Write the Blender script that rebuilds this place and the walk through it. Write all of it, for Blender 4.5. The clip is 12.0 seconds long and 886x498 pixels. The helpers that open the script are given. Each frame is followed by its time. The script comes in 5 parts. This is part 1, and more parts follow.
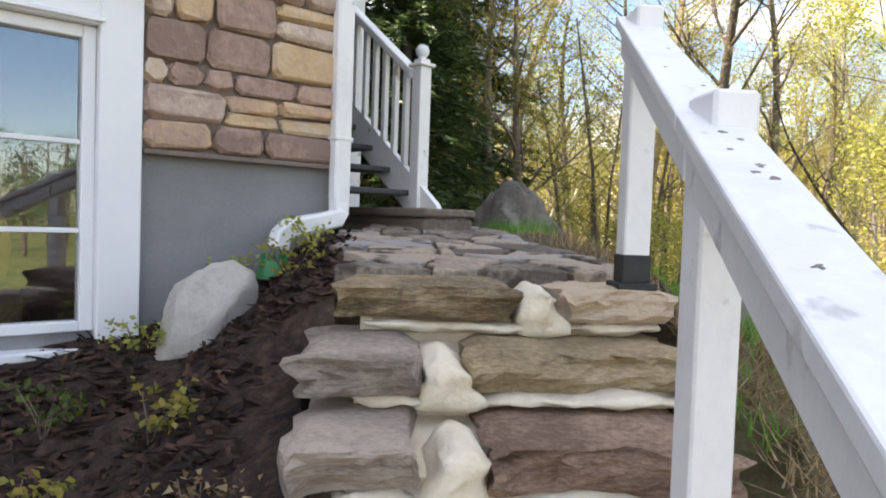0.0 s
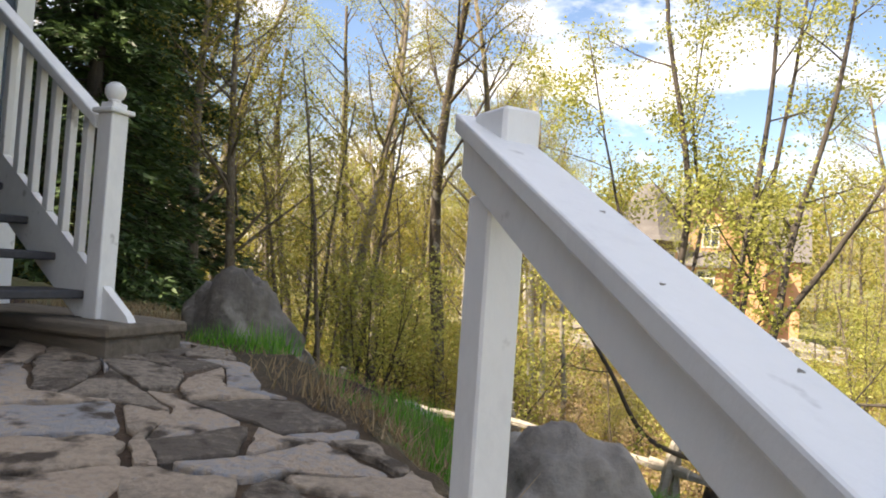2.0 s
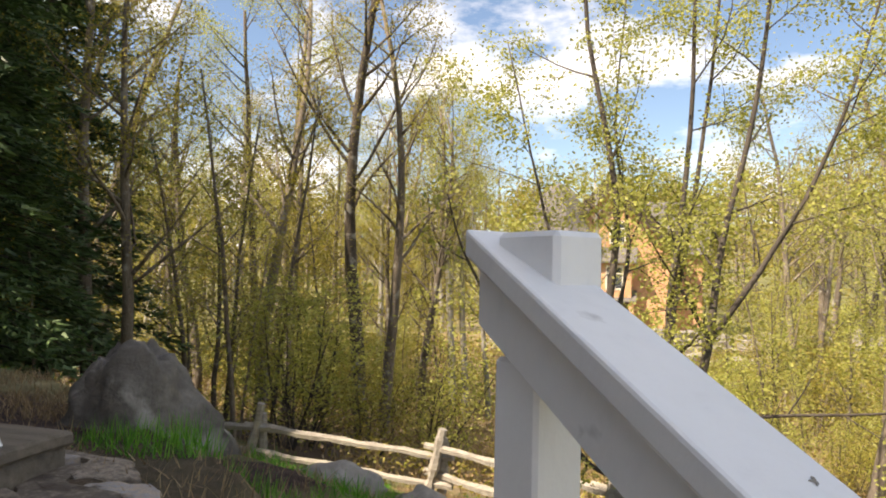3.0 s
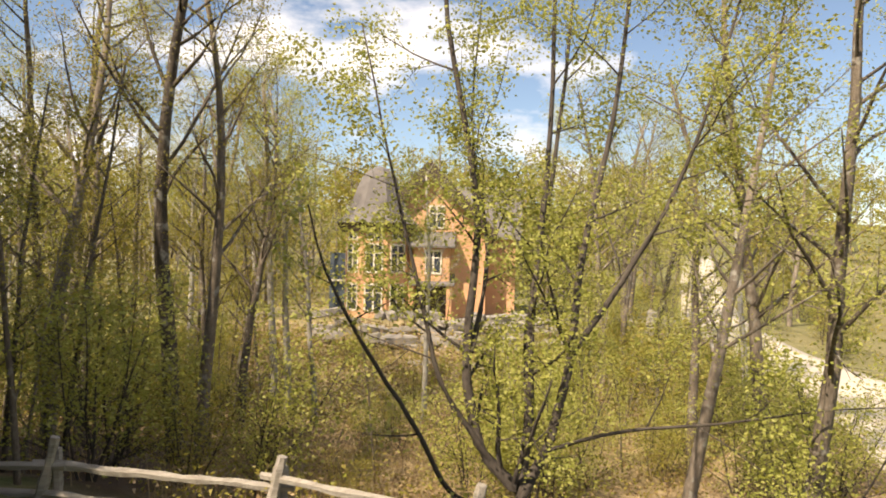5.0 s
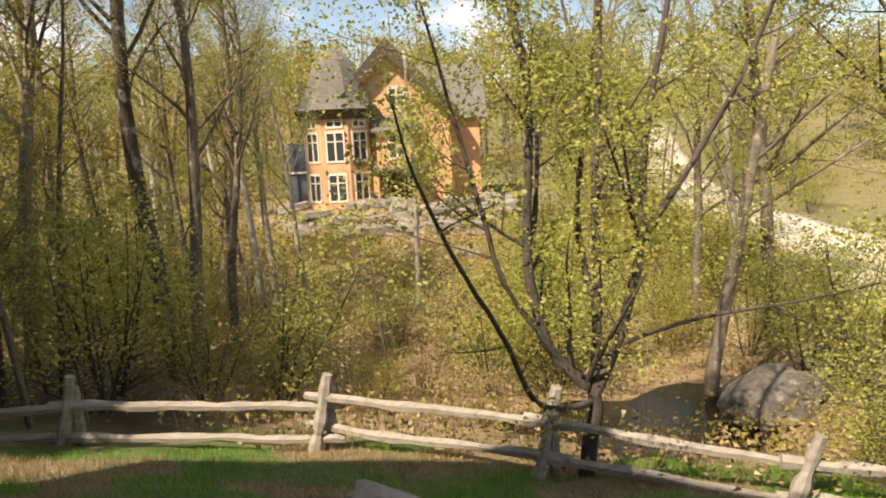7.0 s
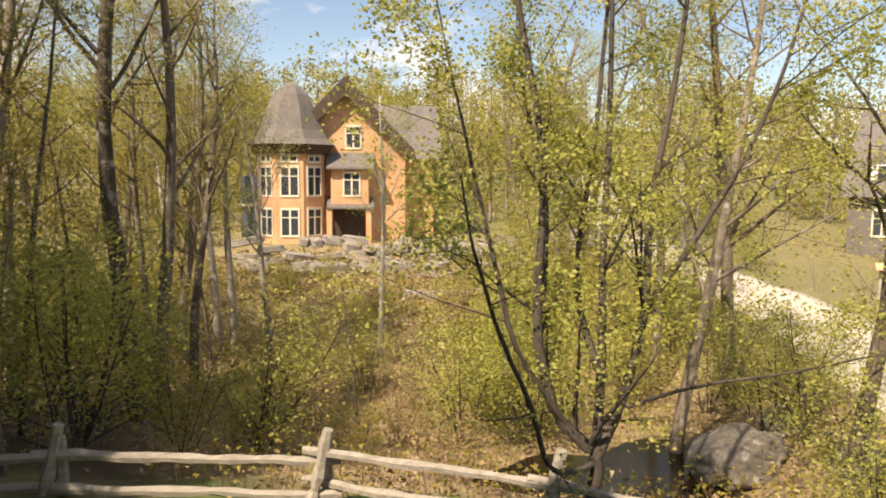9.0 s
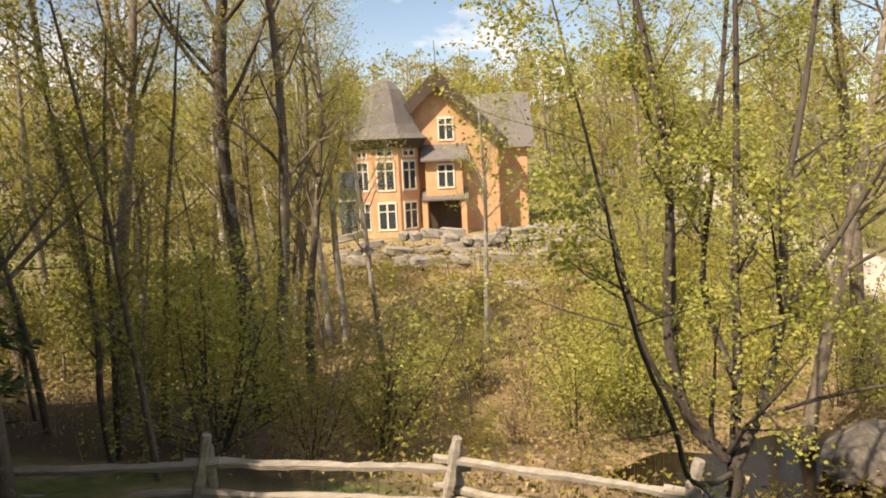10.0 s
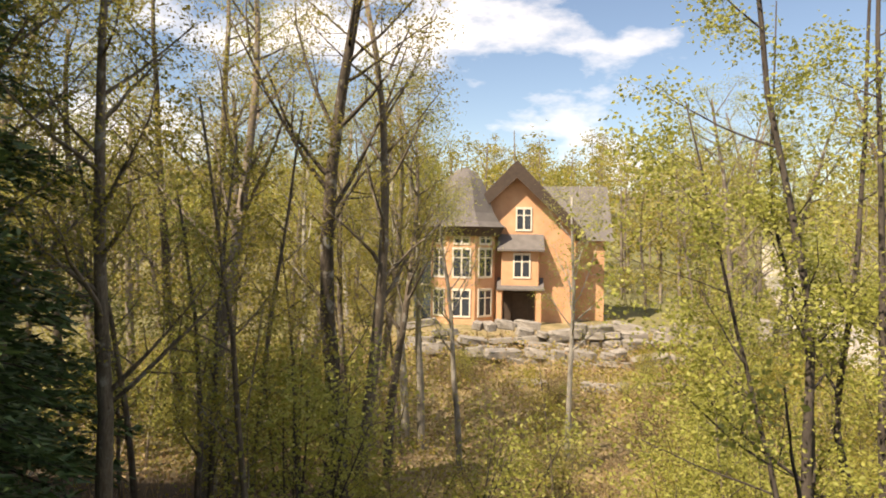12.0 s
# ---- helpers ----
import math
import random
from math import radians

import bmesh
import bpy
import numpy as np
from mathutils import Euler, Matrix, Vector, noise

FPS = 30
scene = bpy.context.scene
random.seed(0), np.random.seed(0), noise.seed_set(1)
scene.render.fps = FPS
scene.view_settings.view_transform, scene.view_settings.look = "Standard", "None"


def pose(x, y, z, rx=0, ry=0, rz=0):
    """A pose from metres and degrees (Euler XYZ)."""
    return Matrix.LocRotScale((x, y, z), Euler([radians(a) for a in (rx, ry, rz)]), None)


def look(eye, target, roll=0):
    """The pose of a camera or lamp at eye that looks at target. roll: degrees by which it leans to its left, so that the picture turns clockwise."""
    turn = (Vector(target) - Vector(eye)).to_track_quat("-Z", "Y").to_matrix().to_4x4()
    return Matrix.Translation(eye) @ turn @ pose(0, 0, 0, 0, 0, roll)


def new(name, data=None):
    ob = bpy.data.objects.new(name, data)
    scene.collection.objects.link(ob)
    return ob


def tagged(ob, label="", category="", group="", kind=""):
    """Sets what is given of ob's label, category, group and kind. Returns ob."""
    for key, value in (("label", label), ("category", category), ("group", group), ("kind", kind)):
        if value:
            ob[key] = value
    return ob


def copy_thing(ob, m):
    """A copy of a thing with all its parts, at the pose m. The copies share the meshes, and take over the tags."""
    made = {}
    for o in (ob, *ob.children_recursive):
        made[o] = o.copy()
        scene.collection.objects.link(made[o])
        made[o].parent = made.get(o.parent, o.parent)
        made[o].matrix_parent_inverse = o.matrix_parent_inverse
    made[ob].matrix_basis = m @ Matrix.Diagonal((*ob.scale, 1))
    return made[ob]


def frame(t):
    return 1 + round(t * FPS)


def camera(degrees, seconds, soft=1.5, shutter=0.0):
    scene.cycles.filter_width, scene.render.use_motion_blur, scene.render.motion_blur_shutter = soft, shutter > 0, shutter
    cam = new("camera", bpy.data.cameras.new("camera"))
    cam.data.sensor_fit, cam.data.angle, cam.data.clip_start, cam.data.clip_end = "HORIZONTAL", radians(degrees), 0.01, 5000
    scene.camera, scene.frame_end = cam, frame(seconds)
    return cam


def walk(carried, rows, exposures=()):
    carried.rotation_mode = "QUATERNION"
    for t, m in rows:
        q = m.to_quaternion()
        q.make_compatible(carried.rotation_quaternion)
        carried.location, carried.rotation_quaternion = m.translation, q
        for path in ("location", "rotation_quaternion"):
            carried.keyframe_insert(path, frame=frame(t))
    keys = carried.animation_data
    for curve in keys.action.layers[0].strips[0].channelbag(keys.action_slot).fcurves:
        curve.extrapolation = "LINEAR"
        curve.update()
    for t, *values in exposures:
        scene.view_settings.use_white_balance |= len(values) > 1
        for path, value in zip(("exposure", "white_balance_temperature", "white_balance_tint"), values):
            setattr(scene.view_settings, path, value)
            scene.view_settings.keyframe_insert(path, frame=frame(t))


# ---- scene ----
cam = camera(63.8, 12.0, soft=1.9)
ROWS = [
    (0.0, -0.101, 0.328, 1.377, 33.83, -2.21, -1.96),
    (0.5, -0.309, 0.531, 1.438, 26.85, 0.81, -1.46),
    (1.0, -0.515, 0.770, 1.538, 14.35, 0.94, -2.63),
    (1.5, -0.643, 0.985, 1.678, 12.81, 0.18, -2.25),
    (2.0, -0.765, 1.254, 1.791, 10.42, 1.46, -4.02),
    (2.5, -0.911, 1.497, 1.953, 4.29, 0.91, -2.44),
    (3.0, -1.018, 1.743, 2.070, 3.28, 1.89, -1.28),
    (3.5, -1.163, 1.948, 2.151, -0.40, 2.13, -2.50),
    (3.7, -1.200, 2.020, 2.185, -4.02, 0.33, -0.64),
    (5.5, -1.600, 2.900, 2.460, -12.38, 0.83, -1.72),
    (6.0, -1.830, 3.180, 2.470, -6.16, 2.96, -2.48),
    (6.5, -2.060, 3.480, 2.480, -8.72, -2.88, 3.05),
    (7.0, -2.240, 3.700, 2.500, -16.06, -9.08, 2.81),
    (8.8, -2.937, 3.808, 2.723, -20.24, -5.43, -2.27),
    (9.0, -3.000, 3.830, 2.780, -20.68, -6.23, -0.48),
    (9.5, -3.153, 3.883, 2.919, -13.87, -8.43, 1.87),
    (10.0, -3.306, 3.935, 3.059, -13.67, -7.33, 2.61),
    (10.5, -3.477, 3.994, 3.215, -16.82, -9.37, 1.78),
    (11.0, -3.621, 4.044, 3.346, -12.12, -7.92, 1.61),
    (11.5, -3.765, 4.093, 3.477, -7.88, -2.68, 1.17),
    (12.0, -3.900, 4.140, 3.600, -8.34, -0.93, -0.73),
]
EXPOSURES = [(0.0, 2.04, 7100, 14), (1.5, 1.70, 7200, 14), (3.0, 1.20, 7500, 14), (6.0, 0.90, 7700, 15), (9.5, 0.88, 7900, 16), (12.0, 0.93, 7700, 15)]
walk(cam, [(t, pose(x, y, z, 90 + pitch, roll, yaw)) for t, x, y, z, yaw, pitch, roll in ROWS], EXPOSURES)

# ---- sky and sun ----
SUN_AZIMUTH = Vector((-0.82, -0.57, 0)).normalized()
SUN_ELEVATION = radians(49)
sun_from = SUN_AZIMUTH * math.cos(SUN_ELEVATION) + Vector((0, 0, math.sin(SUN_ELEVATION)))
sun = new("sun", bpy.data.lights.new("sun", "SUN"))
sun.data.energy, sun.data.angle, sun.data.color = 5.0, radians(0.6), (1.0, 0.92, 0.78)
sun.matrix_world = look(sun_from * 60, (0, 0, 0))

world = bpy.data.worlds.new("sky")
scene.world = world
world.use_nodes = True
wt = world.node_tree
sky = wt.nodes.new("ShaderNodeTexSky")
sky.sky_type, sky.sun_disc = "NISHITA", False
sky.sun_elevation = SUN_ELEVATION
sky.sun_rotation = math.atan2(SUN_AZIMUTH.x, SUN_AZIMUTH.y)
sky.dust_density, sky.ozone_density = 0.2, 3.0
wc = wt.nodes.new("ShaderNodeTexCoord")
wm = wt.nodes.new("ShaderNodeMapping")
wm.inputs["Scale"].default_value = (1.0, 1.0, 2.4)
wn = wt.nodes.new("ShaderNodeTexNoise")
wn.inputs["Scale"].default_value, wn.inputs["Detail"].default_value, wn.inputs["Roughness"].default_value = 2.6, 7.0, 0.58
wr = wt.nodes.new("ShaderNodeValToRGB")
wr.color_ramp.elements[0].position, wr.color_ramp.elements[1].position = 0.50, 0.61
wx = wt.nodes.new("ShaderNodeMix")
wx.data_type = "RGBA"
wx.inputs[7].default_value = (8.2, 8.3, 8.6, 1)
wt.links.new(wc.outputs["Generated"], wm.inputs["Vector"])
wt.links.new(wm.outputs["Vector"], wn.inputs["Vector"])
wt.links.new(wn.outputs["Fac"], wr.inputs["Fac"])
wt.links.new(wr.outputs["Color"], wx.inputs[0])
wt.links.new(sky.outputs["Color"], wx.inputs[6])
wt.links.new(wx.outputs[2], wt.nodes["Background"].inputs["Color"])
wt.nodes["Background"].inputs["Strength"].default_value = 0.09

# ---- frames of reference: the stone steps and the stone house ----
SA, HA = radians(38), radians(15)
S_RIGHT, S_AHEAD = Vector((math.cos(SA), math.sin(SA), 0)), Vector((-math.sin(SA), math.cos(SA), 0))
H_OUT, H_BACK = Vector((math.cos(HA), -math.sin(HA), 0)), Vector((math.sin(HA), math.cos(HA), 0))
H_CORNER = Vector((-2.76, 3.21, 0))
S_POSE = Matrix.Rotation(SA, 4, "Z")
H_POSE = Matrix.Translation(H_CORNER) @ Matrix.Rotation(-HA, 4, "Z")


def to_s(x, y):
    p = Vector((x, y, 0))
    return p.dot(S_RIGHT), p.dot(S_AHEAD)


def to_h(x, y):
    p = Vector((x, y, 0)) - H_CORNER
    return p.dot(H_OUT), p.dot(H_BACK)


# ---- materials ----
def material(name, colours, scale=3.0, rough=0.8, bump=0.3, bump_scale=None, per_object=0.0, metal=0.0, stretch=(1, 1, 1), fine=0.35, soft_ramp=(0.3, 0.7), spots=None, island=0.0):
    """A surface whose colour drifts between a few tones at a broad and a fine scale, with relief."""
    m = bpy.data.materials.new(name)
    m.use_nodes = True
    t = m.node_tree
    b = t.nodes["Principled BSDF"]
    b.inputs["Roughness"].default_value, b.inputs["Metallic"].default_value = rough, metal
    co = t.nodes.new("ShaderNodeTexCoord")
    mp = t.nodes.new("ShaderNodeMapping")
    mp.inputs["Scale"].default_value = stretch
    t.links.new(co.outputs["Object"], mp.inputs["Vector"])
    n1 = t.nodes.new("ShaderNodeTexNoise")
    n1.noise_dimensions = "4D"
    n1.inputs["Scale"].default_value, n1.inputs["Detail"].default_value = scale, 5.0
    n2 = t.nodes.new("ShaderNodeTexNoise")
    n2.inputs["Scale"].default_value, n2.inputs["Detail"].default_value, n2.inputs["Roughness"].default_value = (bump_scale or scale * 9), 6.0, 0.65
    for n in (n1, n2):
        t.links.new(mp.outputs["Vector"], n.inputs["Vector"])
    mixer = t.nodes.new("ShaderNodeMix")
    mixer.data_type = "FLOAT"
    mixer.inputs[0].default_value = fine
    t.links.new(n1.outputs["Fac"], mixer.inputs[2])
    t.links.new(n2.outputs["Fac"], mixer.inputs[3])
    value = mixer.outputs[0]
    if per_object or island:
        if per_object:
            info = t.nodes.new("ShaderNodeObjectInfo").outputs["Random"]
        else:
            info = t.nodes.new("ShaderNodeNewGeometry").outputs["Random Per Island"]
        w = t.nodes.new("ShaderNodeMath")
        w.operation = "MULTIPLY"
        w.inputs[1].default_value = 37.0
        t.links.new(info, w.inputs[0])
        t.links.new(w.outputs[0], n1.inputs["W"])
        a = t.nodes.new("ShaderNodeMath")
        a.operation = "MULTIPLY_ADD"
        a.inputs[1].default_value = per_object or island
        t.links.new(info, a.inputs[0])
        s = t.nodes.new("ShaderNodeMath")
        s.operation = "SUBTRACT"
        s.inputs[1].default_value = (per_object or island) / 2
        t.links.new(value, s.inputs[0])
        t.links.new(s.outputs[0], a.inputs[2])
        value = a.outputs[0]
    ramp = t.nodes.new("ShaderNodeValToRGB")
    e = ramp.color_ramp.elements
    while len(e) < len(colours):
        e.new(0.5)
    for i, c in enumerate(colours):
        e[i].position = soft_ramp[0] + (soft_ramp[1] - soft_ramp[0]) * i / max(1, len(colours) - 1)
        e[i].color = (*c, 1)
    t.links.new(value, ramp.inputs["Fac"])
    colour = ramp.outputs["Color"]
    if spots:
        tone, amount, size = spots
        n3 = t.nodes.new("ShaderNodeTexNoise")
        n3.inputs["Scale"].default_value, n3.inputs["Detail"].default_value = size, 4.0
        t.links.new(co.outputs["Object"], n3.inputs["Vector"])
        r3 = t.nodes.new("ShaderNodeValToRGB")
        r3.color_ramp.elements[0].position, r3.color_ramp.elements[1].position = 1 - amount, min(1.0, 1 - amount + 0.1)
        t.links.new(n3.outputs["Fac"], r3.inputs["Fac"])
        mx = t.nodes.new("ShaderNodeMix")
        mx.data_type = "RGBA"
        mx.inputs[7].default_value = (*tone, 1)
        t.links.new(r3.outputs["Color"], mx.inputs[0])
        t.links.new(colour, mx.inputs[6])
        colour = mx.outputs[2]
    t.links.new(colour, b.inputs["Base Color"])
    if bump:
        bp = t.nodes.new("ShaderNodeBump")
        bp.inputs["Strength"].default_value, bp.inputs["Distance"].default_value = bump, 0.02
        t.links.new(n2.outputs["Fac"], bp.inputs["Height"])
        t.links.new(bp.outputs["Normal"], b.inputs["Normal"])
    return m


def leaf_material(name, tones, through_light=0.45):
    m = bpy.data.materials.new(name)
    m.use_nodes = True
    t = m.node_tree
    b = t.nodes["Principled BSDF"]
    b.inputs["Roughness"].default_value = 0.55
    geo = t.nodes.new("ShaderNodeNewGeometry")
    ramp = t.nodes.new("ShaderNodeValToRGB")
    e = ramp.color_ramp.elements
    while len(e) < len(tones):
        e.new(0.5)
    for i, c in enumerate(tones):
        e[i].position, e[i].color = i / (len(tones) - 1), (*c, 1)
    t.links.new(geo.outputs["Random Per Island"], ramp.inputs["Fac"])
    tr = t.nodes.new("ShaderNodeBsdfTranslucent")
    mx = t.nodes.new("ShaderNodeMixShader")
    mx.inputs[0].default_value = through_light
    t.links.new(ramp.outputs["Color"], b.inputs["Base Color"])
    t.links.new(ramp.outputs["Color"], tr.inputs["Color"])
    t.links.new(b.outputs[0], mx.inputs[1])
    t.links.new(tr.outputs[0], mx.inputs[2])
    t.links.new(mx.outputs[0], t.nodes["Material Output"].inputs["Surface"])
    return m


def glass_material(name, tint=(1, 1, 1), rough=0.0):
    m = bpy.data.materials.new(name)
    m.use_nodes = True
    b = m.node_tree.nodes["Principled BSDF"]
    b.inputs["Base Color"].default_value = (*tint, 1)
    b.inputs["Transmission Weight"].default_value, b.inputs["Roughness"].default_value, b.inputs["IOR"].default_value = 1.0, rough, 1.5
    return m


M_STONE = material("ledge_stone", [(0.27, 0.18, 0.145), (0.44, 0.30, 0.235), (0.60, 0.42, 0.24), (0.60, 0.49, 0.38), (0.42, 0.30, 0.25)], scale=4.5, rough=0.9, bump=1.0, bump_scale=20, per_object=0.75, fine=0.5, soft_ramp=(0.12, 0.88))
M_MORTAR = material("dark_mortar", [(0.17, 0.13, 0.11), (0.28, 0.22, 0.18)], scale=14, rough=0.95, bump=0.6)
M_PARGE = material("grey_parging", [(0.20, 0.20, 0.205), (0.28, 0.28, 0.285)], scale=2.2, rough=0.9, bump=0.15, bump_scale=60)
M_WHITE = material("white_paint", [(0.70, 0.70, 0.70), (0.80, 0.80, 0.79), (0.83, 0.83, 0.82)], scale=3.0, rough=0.5, bump=0.10, bump_scale=30, spots=((0.30, 0.29, 0.27), 0.335, 8.0), stretch=(1, 1, 0.6))
M_VINYL = material("white_vinyl", [(0.76, 0.77, 0.78), (0.82, 0.82, 0.82)], scale=2, rough=0.4, bump=0.03)
M_BLACK = material("black_rubber_paint", [(0.012, 0.012, 0.013), (0.03, 0.03, 0.03)], scale=12, rough=0.6, bump=0.2)
M_TREAD = material("dark_stained_tread", [(0.035, 0.035, 0.04), (0.075, 0.075, 0.085)], scale=4, rough=0.6, bump=0.2, stretch=(1, 8, 8))
M_BLUE = material("slate_blue_siding", [(0.045, 0.065, 0.085), (0.075, 0.095, 0.12)], scale=3, rough=0.6, bump=0.1)
M_SLAB = material("layered_step_stone", [(0.17, 0.12, 0.065), (0.46, 0.35, 0.20), (0.70, 0.55, 0.38), (0.58, 0.47, 0.38)], scale=4.0, rough=0.85, bump=1.0, bump_scale=38, per_object=0.5, fine=0.5, stretch=(1, 1, 4.0), soft_ramp=(0.2, 0.8), spots=((0.42, 0.25, 0.19), 0.33, 2.2))
M_SLAB_PINK = material("pink_step_stone", [(0.20, 0.12, 0.08), (0.50, 0.34, 0.24), (0.68, 0.49, 0.37), (0.60, 0.46, 0.38)], scale=4.0, rough=0.85, bump=1.0, bump_scale=38, per_object=0.5, fine=0.5, stretch=(1, 1, 4.0), soft_ramp=(0.2, 0.8), spots=((0.42, 0.25, 0.19), 0.33, 2.2))
M_SLAB_DARK = material("dark_step_stone", [(0.10, 0.08, 0.065), (0.32, 0.26, 0.21), (0.56, 0.46, 0.37), (0.50, 0.42, 0.36)], scale=4.0, rough=0.85, bump=1.0, bump_scale=38, per_object=0.5, fine=0.5, stretch=(1, 1, 4.0), soft_ramp=(0.2, 0.8), spots=((0.42, 0.25, 0.19), 0.33, 2.2))
M_FLAG = material("flagstone", [(0.13, 0.104, 0.08), (0.30, 0.245, 0.19), (0.47, 0.365, 0.27), (0.32, 0.315, 0.32)], scale=3.3, rough=0.85, bump=1.0, bump_scale=34, per_object=0.5, fine=0.6, soft_ramp=(0.27, 0.73), spots=((0.075, 0.055, 0.038), 0.45, 7.0))
M_ROCK = material("granite_boulder", [(0.13, 0.115, 0.10), (0.26, 0.235, 0.205), (0.36, 0.33, 0.29)], scale=2.8, rough=0.9, bump=0.9, bump_scale=13, fine=0.5, spots=((0.10, 0.095, 0.075), 0.42, 3.3))
M_ROCK_DARK = material("dark_mossy_granite", [(0.06, 0.052, 0.043), (0.13, 0.115, 0.098), (0.22, 0.20, 0.175)], scale=3.2, rough=0.95, bump=1.0, bump_scale=12, fine=0.55, spots=((0.30, 0.28, 0.25), 0.42, 4.0))
M_ROCK_PALE = material("pale_granite", [(0.33, 0.30, 0.26), (0.46, 0.43, 0.38), (0.55, 0.52, 0.47)], scale=5, rough=0.9, bump=0.6, bump_scale=30, fine=0.5, spots=((0.2, 0.18, 0.14), 0.36, 5))
M_FOAM = material("cream_foam_mortar", [(0.60, 0.50, 0.36), (0.77, 0.68, 0.52), (0.84, 0.77, 0.64)], scale=5, rough=0.85, bump=0.6, bump_scale=26)
M_TIMBER = material("weathered_timber", [(0.10, 0.08, 0.06), (0.20, 0.165, 0.125), (0.28, 0.23, 0.18)], scale=3, rough=0.9, bump=0.7, stretch=(0.6, 9, 9))
M_RAIL = material("silvered_cedar", [(0.17, 0.145, 0.12), (0.36, 0.325, 0.28), (0.50, 0.46, 0.40)], scale=3, rough=0.95, bump=0.9, bump_scale=24, stretch=(0.35, 6, 6), soft_ramp=(0.25, 0.75))
M_BARK = material("grey_brown_bark", [(0.05, 0.039, 0.029), (0.14, 0.112, 0.084), (0.26, 0.215, 0.17)], scale=5, rough=0.95, bump=1.0, bump_scale=34, stretch=(1, 1, 0.25), per_object=0.25, fine=0.5, spots=((0.30, 0.285, 0.25), 0.42, 4.5))
M_BARK_PALE = material("pale_birch_bark", [(0.16, 0.14, 0.115), (0.34, 0.315, 0.275), (0.46, 0.43, 0.38)], scale=5, rough=0.9, bump=0.5, stretch=(1, 1, 0.6), per_object=0.25)
M_BARK_DARK = material("dark_wet_bark", [(0.025, 0.02, 0.017), (0.065, 0.052, 0.042), (0.11, 0.092, 0.075)], scale=6, rough=0.9, bump=0.8, stretch=(1, 1, 0.3))
M_LEAF = leaf_material("young_maple_leaf", [(0.26, 0.27, 0.05), (0.37, 0.38, 0.08), (0.50, 0.48, 0.14), (0.31, 0.34, 0.06)], 0.5)
M_LEAF_OLIVE = leaf_material("olive_spring_leaf", [(0.20, 0.18, 0.03), (0.31, 0.27, 0.045), (0.41, 0.33, 0.08), (0.24, 0.25, 0.035)], 0.5)
M_LEAF_GREEN = leaf_material("shrub_leaf", [(0.05, 0.08, 0.012), (0.09, 0.13, 0.02), (0.15, 0.18, 0.03)])
M_NEEDLE = leaf_material("fir_needles", [(0.035, 0.065, 0.022), (0.075, 0.13, 0.04), (0.13, 0.20, 0.07)], 0.2)
M_DRY = leaf_material("dry_brush", [(0.16, 0.10, 0.05), (0.30, 0.20, 0.10), (0.44, 0.32, 0.18), (0.22, 0.16, 0.06)], 0.2)
M_GRASS = leaf_material("grass_blades", [(0.055, 0.19, 0.012), (0.10, 0.31, 0.022), (0.19, 0.40, 0.045)], 0.4)
M_BRICK_RENDER = material("orange_brick", [(0.48, 0.25, 0.135), (0.58, 0.32, 0.18), (0.64, 0.39, 0.235)], scale=1.4, rough=0.9, bump=0.3, bump_scale=18)
M_SHINGLE = material("grey_shingle", [(0.10, 0.09, 0.085), (0.17, 0.155, 0.145)], scale=2, rough=0.9, bump=0.5, bump_scale=9)
M_DARKWOOD = material("dark_brown_trim", [(0.035, 0.022, 0.015), (0.07, 0.045, 0.03)], scale=5, rough=0.7, bump=0.2)
M_CREAM = material("cream_trim", [(0.62, 0.56, 0.46), (0.70, 0.65, 0.55)], scale=3, rough=0.6, bump=0.05)
M_ROAD = material("sandy_gravel", [(0.36, 0.31, 0.25), (0.48, 0.43, 0.36), (0.55, 0.50, 0.43)], scale=0.6, rough=0.95, bump=0.6, bump_scale=9)
M_WATER = material("still_brown_water", [(0.010, 0.0065, 0.0035), (0.02, 0.013, 0.007)], scale=0.7, rough=0.12, bump=0.12, bump_scale=4)
M_WATER.node_tree.nodes["Principled BSDF"].inputs["Specular IOR Level"].default_value = 0.45
M_GREEN_PLASTIC = material("green_plastic", [(0.02, 0.16, 0.05), (0.03, 0.24, 0.08)], scale=6, rough=0.4, bump=0.05)
M_SIGN_BLUE = material("pale_blue_paint", [(0.16, 0.36, 0.52), (0.22, 0.45, 0.62)], scale=5, rough=0.6, bump=0.05)
# near-black wall colour stands in for an unlit room
M_INTERIOR = material("shaded_room_paint", [(0.04, 0.035, 0.03), (0.06, 0.05, 0.045)], scale=1, rough=0.8, bump=0.05)
M_WOOD_OBJ = material("warm_carved_wood", [(0.32, 0.17, 0.06), (0.45, 0.26, 0.11)], scale=4, rough=0.5, bump=0.2)
M_GLASS = glass_material("window_glass")
M_GLASS.node_tree.nodes["Principled BSDF"].inputs["IOR"].default_value = 2.1
M_DARKGLASS = material("far_window_glass", [(0.03, 0.035, 0.045), (0.05, 0.06, 0.075)], scale=1, rough=0.08, bump=0)


